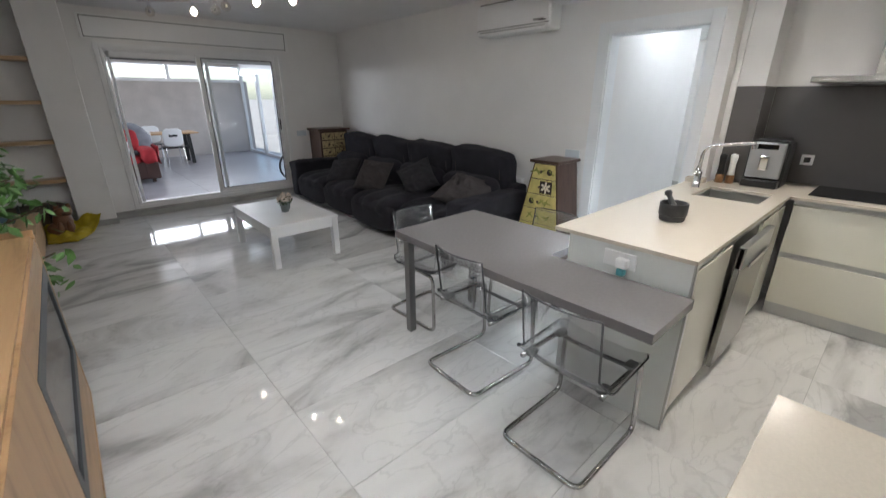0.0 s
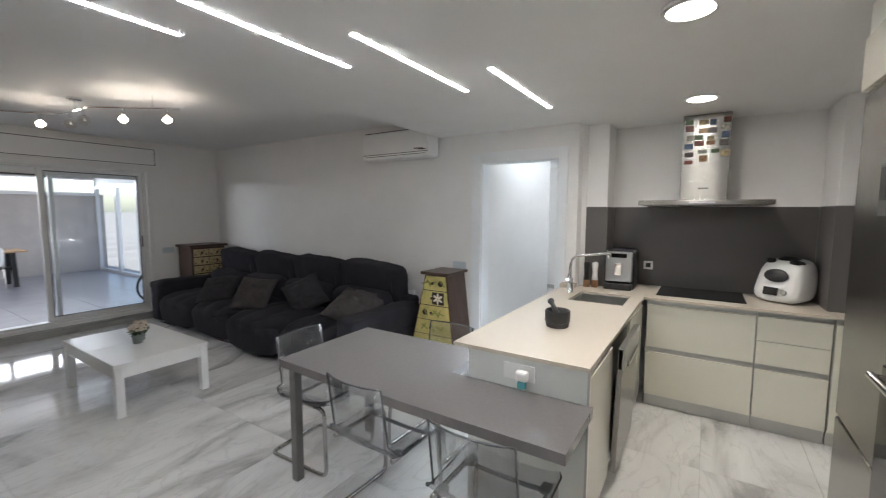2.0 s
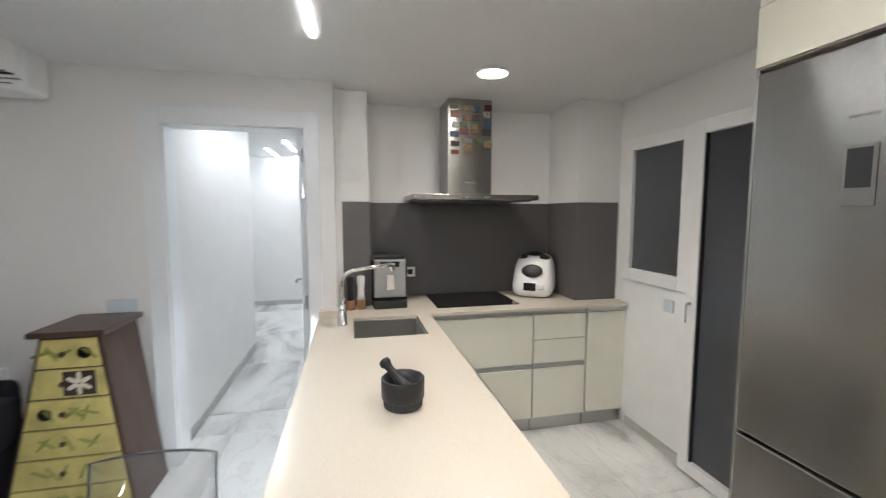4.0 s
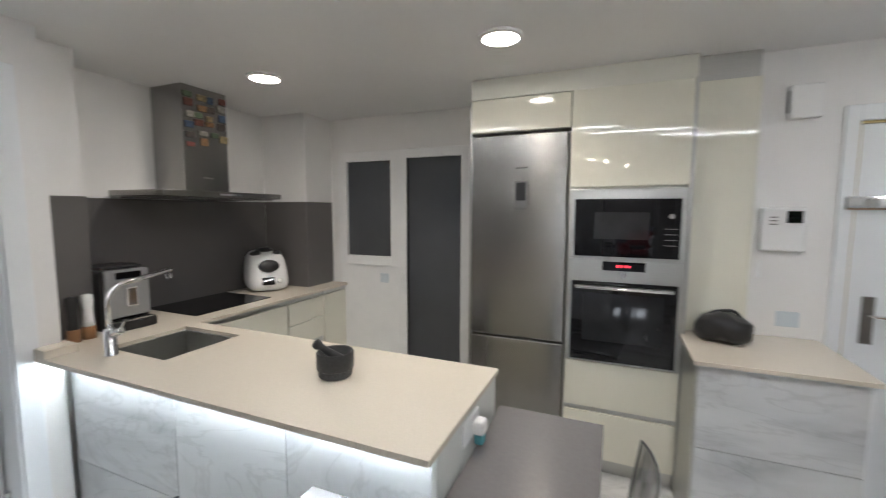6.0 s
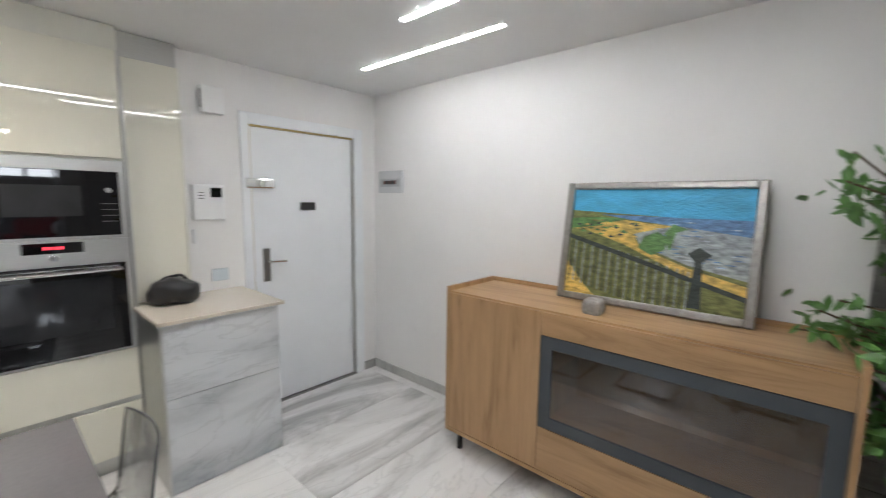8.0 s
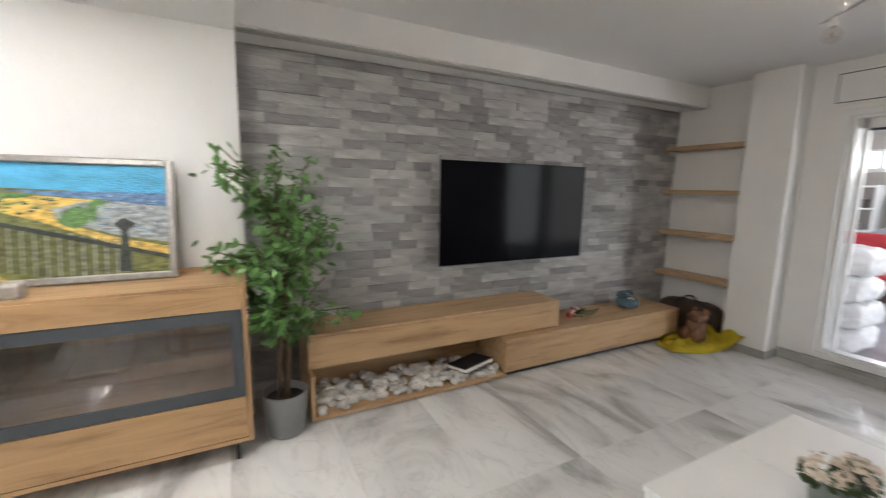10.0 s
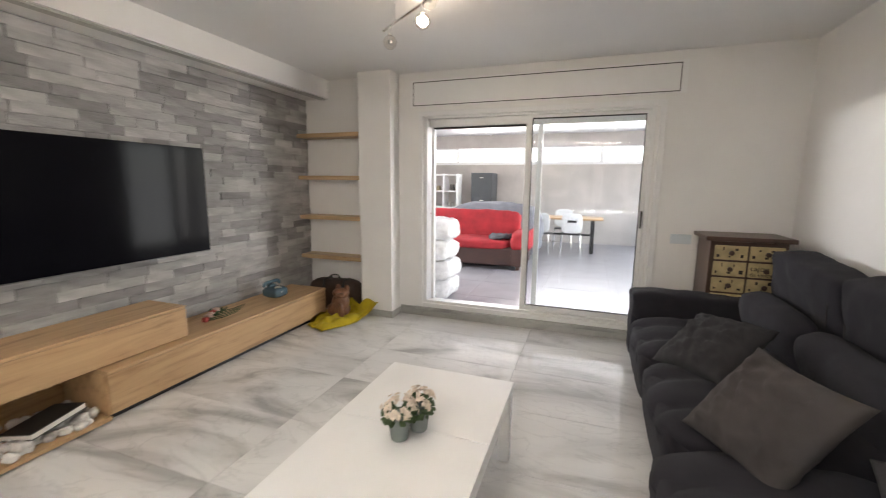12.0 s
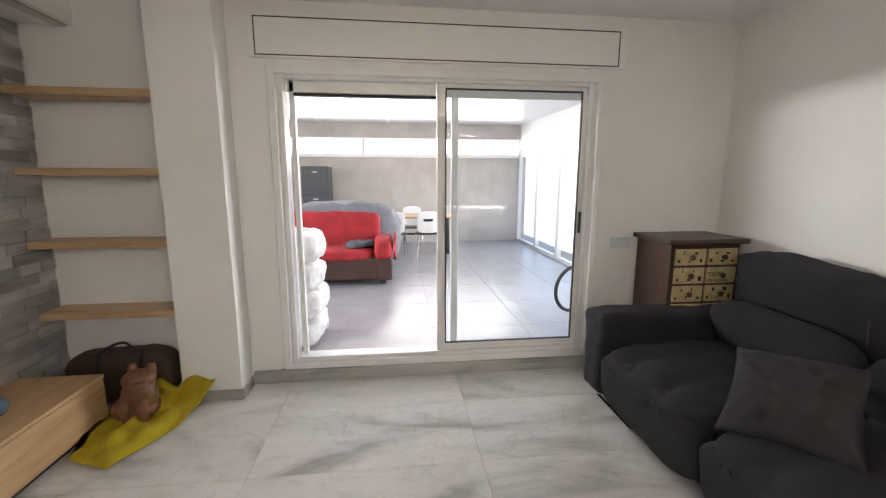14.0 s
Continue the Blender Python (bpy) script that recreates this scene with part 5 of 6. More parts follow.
for q in ((-PW, -PW + FW, 0, PH), (PW - FW, PW, 0, PH), (-PW + FW, PW - FW, 0, FW), (-PW + FW, PW - FW, PH - FW, PH)):
    part("frame", put(box(-0.02, 0.018, q[0], q[1], q[2], q[3], 0.008), m), M_FR, pc)


def paint(name, col, seed):
    return mat(name, col, 0.45, var=0.2 if seed == 1 else 0.5, scale=14 if seed == 1 else 38, bump=0.4, bscale=80, stretch=(1, 0.6, 1.5))


P_SKY, P_SEA, P_SAND, P_GRASS = paint("paint_sky", (0.06, 0.36, 0.60), 1), paint("paint_sea", (0.10, 0.20, 0.38), 2), paint("paint_sand", (0.62, 0.42, 0.10), 3), paint("paint_grass", (0.16, 0.17, 0.05), 4)
P_GREEN, P_DARK, P_GREY = paint("paint_green", (0.10, 0.22, 0.06), 5), paint("paint_dark", (0.03, 0.04, 0.035), 6), paint("paint_grey", (0.30, 0.33, 0.34), 7)


def patch(name, pts, material, d):
    """A flat painted area of the canvas, (y, z) in canvas units 0..1."""
    b = bmesh.new()
    vv = [b.verts.new((d, -PW + FW + u * (2 * PW - 2 * FW), FW + v * (PH - 2 * FW))) for u, v in pts]
    b.faces.new(vv)
    r = bmesh.ops.extrude_face_region(b, geom=b.faces[:])
    bmesh.ops.translate(b, vec=(0.0008, 0, 0), verts=[e for e in r["geom"] if isinstance(e, bmesh.types.BMVert)])
    part(name, put(b, m), material, pc)


patch("canvas", [(0, 0), (1, 0), (1, 1), (0, 1)], P_GRASS, 0.0)
patch("sky", [(0, 0.80), (1, 0.73), (1, 1), (0, 1)], P_SKY, 0.001)
patch("sea", [(0.35, 0.74), (1, 0.74), (1, 0.28), (0.72, 0.36), (0.45, 0.50), (0.40, 0.62), (0.62, 0.68)], P_GREY, 0.0012)
patch("sea_far", [(0.2, 0.765), (1, 0.75), (1, 0.62), (0.62, 0.69), (0.4, 0.72)], P_SEA, 0.0024)
patch("sand", [(0.05, 0.64), (0.35, 0.72), (0.62, 0.68), (0.40, 0.60), (0.45, 0.48), (0.72, 0.34), (1, 0.24), (1, 0.14), (0.7, 0.28), (0.35, 0.50)], P_SAND, 0.0030)
patch("headland", [(0, 0.72), (0.15, 0.74), (0.35, 0.735), (0.2, 0.66), (0, 0.62)], P_GREEN, 0.0040)
patch("bush", [(0.44, 0.48), (0.47, 0.58), (0.54, 0.63), (0.60, 0.58), (0.59, 0.48), (0.52, 0.42)], P_GREEN, 0.0045)
patch("palm", [(0.58, 0.62), (0.62, 0.70), (0.70, 0.66), (0.64, 0.63), (0.62, 0.48), (0.605, 0.48)], P_GREEN, 0.0050)
patch("path", [(0, 0.30), (0.12, 0.10), (0.2, 0), (0, 0)], P_SAND, 0.0050)
for k in range(26):
    u = 0.02 + k * 0.028
    top = 0.55 - 0.33 * u
    patch("railing_bar", [(u, max(0.0, top - 0.42)), (u + 0.007, max(0.0, top - 0.42)), (u + 0.007, top), (u, top)], P_GREY if k % 2 else P_DARK, 0.0055)
rg = random.Random(14)
P_FOAM = paint("paint_foam", (0.45, 0.52, 0.58), 8)
for k in range(34):
    v = rg.uniform(0.36, 0.72)
    u = rg.uniform(0.48 + (0.5 - v if v < 0.5 else 0), 0.93)
    patch("wave_stroke", [(u, v), (u + 0.03, v + 0.006), (u + rg.uniform(0.05, 0.07), v), (u + 0.03, v - 0.004)], P_SEA if k % 2 else P_FOAM, 0.0036)
for k in range(40):
    u, v = rg.uniform(0.01, 0.42), rg.uniform(0.56, 0.71)
    patch("brush_dab", [(u, v), (u + 0.02, v + 0.014), (u + 0.04, v + 0.004), (u + 0.02, v - 0.008)], (P_SAND, P_GREEN, P_GRASS, P_DARK)[k % 4], 0.0047)
patch("railing_top", [(0, 0.57), (1, 0.16), (1, 0.12), (0, 0.53)], P_DARK, 0.0065)
patch("lamp_post", [(0.73, 0.02), (0.80, 0.02), (0.785, 0.40), (0.83, 0.46), (0.765, 0.52), (0.71, 0.46), (0.75, 0.40)], P_DARK, 0.0075)
M_PEB = random_tone(mat("pale_pebble", (0.74, 0.72, 0.69), 0.7, var=0.12, scale=20, bump=0.2, bscale=80), 0.7, 1.1)
st = cushion(0.11, 0.09, 0.075, 0.1, 7, 0.008, 2)
put(st, pose(-0.03, 2.18, 0.996 + 0.034))
tagged(mesh_ob("decorative_stone", st, mat("grey_stone", (0.36, 0.33, 0.30), 0.8, var=0.25, scale=40, bump=0.3), smooth=True), "round grey stone on the sideboard", "stone")

# ---- artificial tree ----
PX, PY = -0.12, 3.30
tr = thing("potted_tree", "leafy artificial fig tree in a grey pot", "plant")
part("pot", lathe([(0.10, 0), (0.105, 0.004), (0.13, 0.25), (0.133, 0.27), (0.122, 0.27), (0.118, 0.22), (0.02, 0.215)], 32, (PX, PY, 0)), mat("grey_pot", (0.22, 0.22, 0.225), 0.6, var=0.05), tr, smooth=True)
part("soil", cyl((PX, PY, 0.20), (PX, PY, 0.226), 0.116, n=24), mat("dark_soil", (0.03, 0.022, 0.015), 0.95, var=0.4, scale=60, bump=0.6), tr)
M_BARK = mat("thin_bark", (0.10, 0.065, 0.04), 0.85, var=0.3, scale=30, bump=0.4)
rg = random.Random(8)
tips = []
for k in range(3):
    a = k * 2.1
    pts = [Vector((PX + 0.03 * math.cos(a + z * 4), PY + 0.03 * math.sin(a + z * 4), 0.22 + z)) for z in (0, 0.2, 0.4, 0.6, 0.8)]
    part("trunk", tube(pts, 0.016, 8), M_BARK, tr, smooth=True)
for k in range(52):
    z0 = rg.uniform(0.55, 1.38)
    a = rg.uniform(0, 2 * math.pi)
    reach = rg.uniform(0.16, 0.40) * (1.0 if z0 < 1.0 else 0.75)
    p0 = Vector((PX, PY, z0))
    p1 = p0 + Vector((math.cos(a) * reach * 0.75, math.sin(a) * reach, rg.uniform(0.05, 0.42)))
    if p1.x < XN + 0.12:
        p1.x = XN + 0.12
    mid = (p0 + p1) / 2 + Vector((0, 0, 0.06))
    part("branch", tube([p0, mid, p1], 0.004, 5), M_BARK, tr)
    tips.append((p0, mid, p1))
lv, lf = [], []
for p0, mid, p1 in tips:
    for j in range(30):
        s = rg.uniform(0.25, 1.1)
        p = p0.lerp(mid, s * 2) if s < 0.5 else mid.lerp(p1, (s - 0.5) * 2)
        p = p + Vector((rg.gauss(0, 0.045), rg.gauss(0, 0.05), rg.gauss(0, 0.04) - 0.02))
        if p.x < XN + 0.05 or (p.y < 3.115 and p.x < XT + 0.05) or (p.y < 3.12 and p.x < 0.1 and p.z < 1.05):
            continue
        d = Vector((rg.uniform(-1, 1), rg.uniform(-1, 1), rg.uniform(-1.2, 0.2))).normalized()
        L = rg.uniform(0.05, 0.085)
        side = d.cross(Vector((rg.uniform(-1, 1), rg.uniform(-1, 1), 1))).normalized()
        w = L * 0.24
        up = d.cross(side) * L * 0.06
        i = len(lv)
        lv += [p, p + d * L * 0.35 + side * w, p + d * L * 0.4 + up, p + d * L * 0.35 - side * w, p + d * L * 0.7 + side * w * 0.7, p + d * L * 0.72 + up, p + d * L * 0.7 - side * w * 0.7, p + d * L]
        lf += [(i, i + 1, i + 2), (i, i + 2, i + 3), (i + 1, i + 4, i + 5, i + 2), (i + 2, i + 5, i + 6, i + 3), (i + 4, i + 7, i + 5), (i + 5, i + 7, i + 6)]
me = bpy.data.meshes.new("leaves")
me.from_pydata([tuple(v) for v in lv], [], lf)
M_LEAF = mat("green_leaf", (0.10, 0.22, 0.055), 0.4, var=0.35, scale=12)
me.materials.append(M_LEAF)
lo = new("leaves", me)
lo.parent = tr
tagged(lo, "glossy mid-green fig leaves", kind="stuff")

# ---- bench things ----
pv = []
rg = random.Random(4)
peb = cushion(1, 1, 0.7, 0.1, 2, 0.0, 0)
pm = bpy.data.meshes.new("pebble")
peb.to_mesh(pm)
peb.free()
pm.materials.append(M_PEB)
for p in pm.polygons:
    p.use_smooth = True
tray = thing("pebble_bed", "white and grey pebbles filling the bench tray", "pebbles", kind="stuff")
for k in range(290):
    o = new("pebble", pm)
    o.parent = tray
    s = rg.uniform(0.042, 0.072)
    layer = 0 if k < 190 else 1
    o.matrix_basis = Matrix.Translation((rg.uniform(C0 + 0.05, -0.155), rg.uniform(3.51, 4.93), 0.035 + s * 0.33 + layer * 0.026)) @ Euler((rg.uniform(-0.4, 0.4), rg.uniform(-0.4, 0.4), rg.uniform(0, 6))).to_matrix().to_4x4() @ Matrix.Diagonal((s, s * rg.uniform(0.6, 0.9), s, 1))
bk = thing("book", "closed black-covered book lying on the pebbles", "book")
mbk = pose(-0.27, 4.72, 0.105, 4, -8, 12)
part("cover", put(box(-0.11, 0.11, -0.15, 0.15, 0.028, 0.032, 0.001), mbk), M_BLACKP, bk)
part("pages", put(box(-0.105, 0.108, -0.147, 0.147, 0.002, 0.0275), mbk), mat("paper", (0.72, 0.70, 0.65), 0.8), bk)
part("cover", put(box(-0.11, 0.11, -0.15, 0.15, -0.003, 0.0015, 0.001), mbk), M_BLACKP, bk)

M_TEAL = mat("blue_grey_bakelite", (0.075, 0.13, 0.165), 0.25, var=0.06)
ph = thing("rotary_telephone", "blue-grey vintage rotary telephone on the bench", "telephone")
b = cushion(0.20, 0.19, 0.11, 0.45, 8)
put(b, pose(-0.38, 6.68, 0.376))
for v in b.verts:
    v.co.z = max(v.co.z, 0.323)
part("body", b, M_TEAL, ph, smooth=True)
part("dial", put(cyl((0, 0, 0), (0, 0, 0.012), 0.045, 0.04, 24), pose(-0.315, 6.655, 0.405, 0, 48, -20)), M_ALU, ph, "pale rotary dial")
part("cradle", box(-0.45, -0.40, 6.64, 6.72, 0.425, 0.45, 0.008), M_TEAL, ph)
part("handset", tube(fillet([(-0.42, 6.57, 0.44), (-0.42, 6.59, 0.475), (-0.42, 6.77, 0.475), (-0.42, 6.79, 0.44)], 0.03), 0.017, 10), M_TEAL, ph, smooth=True)
ro = thing("artificial_roses", "dried rose stems lying on the bench", "flowers")
M_GRN = mat("dull_green", (0.06, 0.10, 0.04), 0.7, var=0.3)
M_PETR = mat("red_petal", (0.42, 0.06, 0.05), 0.6, var=0.25, scale=40)
M_PETW = mat("pink_petal", (0.62, 0.45, 0.40), 0.6, var=0.2, scale=40)
rg = random.Random(2)
for k in range(5):
    y, x = 5.86 + 0.05 * k, -0.36 - 0.03 * k
    part("stem", tube([(x, y, 0.328), (x + 0.05, y + 0.14, 0.332), (x + 0.03, y + 0.30, 0.328)], 0.003, 6), M_GRN, ro)
    f = cushion(0.05, 0.05, 0.045, 0.2, 4, 0.01, k)
    part("bloom", put(f, pose(x, y, 0.347)), M_PETR if k % 3 == 0 else M_PETW, ro, smooth=True)
    for q in range(5):
        part("leaf", put(cushion(0.05, 0.024, 0.004, 0.3, 2), pose(x + rg.uniform(-0.06, 0.06), y + rg.uniform(-0.02, 0.12), rg.uniform(0.332, 0.36), rg.uniform(-30, 30), rg.uniform(-30, 30), rg.uniform(0, 180))), M_GRN, ro)

# ---- flower pots on the coffee table ----
M_PWHITE = mat("cream_blossom", (0.70, 0.60, 0.50), 0.7, var=0.2, scale=50)
M_PGREY = mat("zinc_pot", (0.20, 0.23, 0.22), 0.5, var=0.1)
rg = random.Random(6)
for (x, y), r in (((1.875, 4.86), 0.072), ((1.925, 4.945), 0.068)):
    fpo = thing("flower_pot", "small zinc pot with cream artificial flowers", "flower pot", group="flower pots")
    part("pot", lathe([(0.034, 0), (0.036, 0.003), (0.047, 0.095), (0.049, 0.10), (0.043, 0.10), (0.04, 0.085), (0.01, 0.083)], 24, (x, y, 0.431)), M_PGREY, fpo, smooth=True)
    bb = bmesh.new()
    for k in range(64):
        d = Vector((rg.gauss(0, 1), rg.gauss(0, 1), abs(rg.gauss(0, 0.8)))).normalized()
        p = Vector((x, y, 0.55)) + Vector((d.x * r, d.y * r, d.z * 0.065)) * rg.uniform(0.8, 1.05)
        s = rg.uniform(0.011, 0.017)
        e = bmesh.new()
        vv = [e.verts.new((0, 0, 0.002))] + [e.verts.new((s * (0.62 if q % 2 else 1) * math.cos(q * math.pi / 5), s * (0.62 if q % 2 else 1) * math.sin(q * math.pi / 5), 0.006)) for q in range(10)]
        for q in range(10):
            e.faces.new((vv[0], vv[1 + q], vv[1 + (q + 1) % 10]))
        put(e, Matrix.Translation(p) @ d.to_track_quat("Z", "Y").to_matrix().to_4x4())
        merge(bb, e)
    tagged(part("blossoms", bb, M_PWHITE, fpo, "cream blossoms"), kind="stuff")
    bb = bmesh.new()
    for k in range(80):
        d = Vector((rg.gauss(0, 1), rg.gauss(0, 1), rg.uniform(-0.6, 0.9))).normalized()
        p = Vector((x, y, 0.535)) + Vector((d.x * r * 0.85, d.y * r * 0.85, d.z * 0.035))
        e = cushion(0.035, 0.018, 0.003, 0.3, 1)
        put(e, Matrix.Translation(p) @ d.to_track_quat("X", "Z").to_matrix().to_4x4())
        merge(bb, e)
    tagged(part("leaves", bb, M_GRN, fpo), kind="stuff")

# ---- ceiling lamp of the living room ----
cl = thing("ceiling_lamp", "chrome bar lamp with six glass globes, three lit", "ceiling lamp")
part("canopy", lathe([(0.055, -0.001), (0.055, -0.02), (0.03, -0.028)], 24, (1.72, 5.42, ZL)), M_CHROME, cl)
part("stem", cyl((1.72, 5.42, ZL - 0.02), (1.72, 5.42, 2.50), 0.008), M_CHROME, cl)
for p, q in (((1.16, 6.13, 2.49), (1.72, 5.70, 2.49)), ((1.72, 5.72, 2.495), (1.74, 5.12, 2.495)), ((1.73, 5.15, 2.49), (2.19, 4.55, 2.49))):
    part("bar", cyl(p, q, 0.009, n=10), M_CHROME, cl)
for x, y in ((1.30, 6.02), (2.05, 4.73)):
    part("stem", cyl((x, y, 2.49), (x, y, ZL - 0.001), 0.006, n=8), M_CHROME, cl)
M_GLOBE = glass("globe_glass", (0.95, 0.93, 0.90), 0.02)
for x, y, lit in ((1.24, 6.07, 0), (1.58, 5.81, 1), (1.72, 5.56, 0), (1.735, 5.28, 0), (1.90, 4.93, 1), (2.12, 4.64, 1)):
    part("lamp_holder", cyl((x, y, 2.49), (x, y, 2.435), 0.012, 0.016), M_CHROME, cl)
    gl = part("globe", lathe([(0.012, 0.045), (0.035, 0.030), (0.046, 0.0), (0.035, -0.030), (0.012, -0.045)], 20, (x, y, 2.39)), M_GLOBE, cl, smooth=True)
    gl.visible_shadow = False
    rb = 0.030 if lit else 0.014
    part("bulb", lathe([(0.006, rb * 1.1), (rb, 0.010), (rb, -0.010), (0.006, -rb)], 14, (x, y, 2.392)), M_BULB if lit else M_SILV, cl)

# ---- chest of drawers and pyramid chest ----
M_LABEL = mat("cream_drawer_front", (0.50, 0.40, 0.22), 0.5, var=0.2, scale=14)
M_INK = mat("dark_ink", (0.03, 0.02, 0.015), 0.6)
ds = thing("chest_of_drawers", "dark wood chest with small lettered cream drawers", "chest of drawers")
part("body", box(3.47, 3.98, 7.17, YW - 0.02, 0.0, 1.05, 0.004), M_DARKW, ds)
part("top", box(3.43, 4.02, 7.13, YW - 0.015, 1.05, 1.085, 0.008), M_DARKW, ds)
rg = random.Random(12)
for r in range(7):
    for c in range(2):
        x0, z0 = 3.50 + c * 0.235, 0.905 - r * 0.128
        dwr = part("drawer", box(x0, x0 + 0.22, 7.155, 7.169, z0, z0 + 0.112, 0.003), M_LABEL, ds, "cream lettered drawer front")
        part("knob", lathe([(0.008, 0), (0.008, 0.012), (0.019, 0.016), (0.019, 0.024), (0.006, 0.028)], 12), M_DARKW, dwr).matrix_basis = pose(x0 + 0.11, 7.155, z0 + 0.056, 90, 0, 0)
        for k in range(5):
            a = x0 + 0.015 + 0.04 * k
            if r == 1 and c == 1:
                continue
            h = rg.uniform(0.012, 0.03)
            zz = z0 + (0.075 if k % 2 else 0.02)
            part("letter_bar", box(a, a + rg.uniform(0.006, 0.026), 7.1535, 7.1548, zz, zz + h), M_INK, dwr)
def lettering(body, size, m, material, parent):
    """Raised letters as a mesh."""
    cu_ = bpy.data.curves.new("letters", "FONT")
    cu_.body, cu_.size, cu_.extrude = body, size, 0.0006
    tmp = new("letters_tmp", cu_)
    me_ = tmp.to_mesh().copy()
    bpy.data.objects.remove(tmp)
    me_.transform(m)
    me_.materials.append(material)
    o = new("lettering", me_)
    o.parent = parent
    return o


lettering("cajon", 0.058, pose(3.745, 7.1540, 0.83, 90, 0, 0), M_INK, ds)
lettering("de sastre", 0.042, pose(3.745, 7.1540, 0.787, 90, 0, 0), M_INK, ds)

py = thing("pyramid_chest", "tapered dark chest with painted flower drawers", "chest of drawers")
def taper(x0, x1, ya0, ya1, yb0, yb1, z0, z1):
    b = bmesh.new()
    v = [b.verts.new(c) for c in ((x0, ya0, z0), (x1, ya0, z0), (x1, ya1, z0), (x0, ya1, z0), (x0, yb0, z1), (x1, yb0, z1), (x1, yb1, z1), (x0, yb1, z1))]
    for f in ((3, 2, 1, 0), (4, 5, 6, 7), (0, 1, 5, 4), (1, 2, 6, 5), (2, 3, 7, 6), (3, 0, 4, 7)):
        b.faces.new([v[k] for k in f])
    return b


lo_, hi_ = lambda z: 2.66 + 0.12 * z, lambda z: 3.27 - 0.24 * z
part("body", taper(3.735, 4.08, lo_(0), hi_(0), lo_(0.97), hi_(0.97), 0.0, 0.97), M_DARKW, py)
part("top", box(3.70, 4.10, 2.745, 3.075, 0.971, 1.0, 0.006), M_DARKW, py)
M_LIME = mat("painted_drawer", (0.55, 0.47, 0.17), 0.4, var=0.25, scale=9)
M_LEAFP = mat("painted_leaf", (0.26, 0.27, 0.06), 0.5, var=0.3, scale=20)
M_PETP = mat("painted_petal", (0.75, 0.68, 0.58), 0.5, var=0.1)
rg = random.Random(21)
for k in range(6):
    z0, z1 = 0.05 + k * 0.153, 0.05 + k * 0.153 + 0.143
    dr = part("drawer", taper(3.722, 3.734, lo_(z0) + 0.02, hi_(z0) - 0.02, lo_(z1) + 0.02, hi_(z1) - 0.02, z0, z1), M_LIME, py, "lime and cream painted drawer front")
    yc, zc = (lo_(z0) + hi_(z0)) / 2, (z0 + z1) / 2
    part("knob", lathe([(0.006, 0), (0.014, 0.008), (0.012, 0.016), (0.004, 0.018)], 12), M_DARKW, dr).matrix_basis = pose(3.721, yc + 0.02, zc, 0, -90, 0)
    if k in (4,):
        part("painted_panel", box(3.7195, 3.7215, yc - 0.12, yc + 0.02, z0 + 0.01, z1 - 0.01), M_INK, dr)
        for q in range(6):
            part("petal", put(cushion(0.002, 0.022, 0.055, 0.2, 2), pose(3.7185, yc - 0.05, zc, q * 60, 0, 0) @ Matrix.Translation((0, 0, 0.032))), M_PETP, dr)
    else:
        for q in range(5):
            part("painted_stroke", put(cushion(0.002, 0.016, 0.10, 0.3, 2), pose(3.7205, yc + rg.uniform(-0.12, 0.12), zc, rg.uniform(20, 80) * (1 if q % 2 else -1), 0, 0) @ Matrix.Diagonal((1, 1, 0.9, 1))), M_LEAFP, dr)
    if k in (3, 5):
        part("stamp", put(lathe([(0.030, 0), (0.030, 0.001), (0.023, 0.001), (0.023, 0)], 16), pose(3.7205, yc + (0.1 if k == 3 else -0.07), zc, 0, -90, 0)), M_INK, dr)

# ---- niche floor things ----
bl = bmesh.new()
bmesh.ops.create_grid(bl, x_segments=40, y_segments=40, size=0.5)
for v in bl.verts:
    x, y = v.co.x, v.co.y
    p = Vector((x * 0.56, y * 0.70, 0))
    fold = 0.03 + 0.026 * math.sin(x * 11 + 5 * y + 3 * noise.noise(Vector((x * 4, y * 4, 0)))) + 0.05 * noise.noise(Vector((x * 6, y * 6, 3)))
    edge = max(0, 1 - 3.0 * max(abs(x), abs(y)) ** 6 * 16)
    p.z = max(0.004, fold * edge + 0.006 + 0.28 * max(0.0, y - 0.10) * (1 + noise.noise(Vector((x * 6, y * 3, 1)))))
    v.co = p
put(bl, pose(0.03, 7.13, 0, 0, 0, -24))
bmesh.ops.solidify(bl, geom=bl.faces[:], thickness=-0.006)
for v in bl.verts:
    if v.co.y > 7.34:
        v.co.y = 7.34 + (v.co.y - 7.34) * 0.15
    if v.co.x < -0.118 and v.co.y < 7.18:
        v.co.x = -0.118
    v.co.z = max(v.co.z, 0.002)
tagged(mesh_ob("blanket", bl, mat("mustard_blanket", (0.42, 0.33, 0.012), 0.9, var=0.2, scale=8, bump=0.4, bscale=200), smooth=True), "crumpled mustard yellow blanket on the floor", "blanket")

M_DOGF = mat("brown_resin", (0.17, 0.075, 0.036), 0.45, var=0.3, scale=14)
fg_ = bmesh.new()
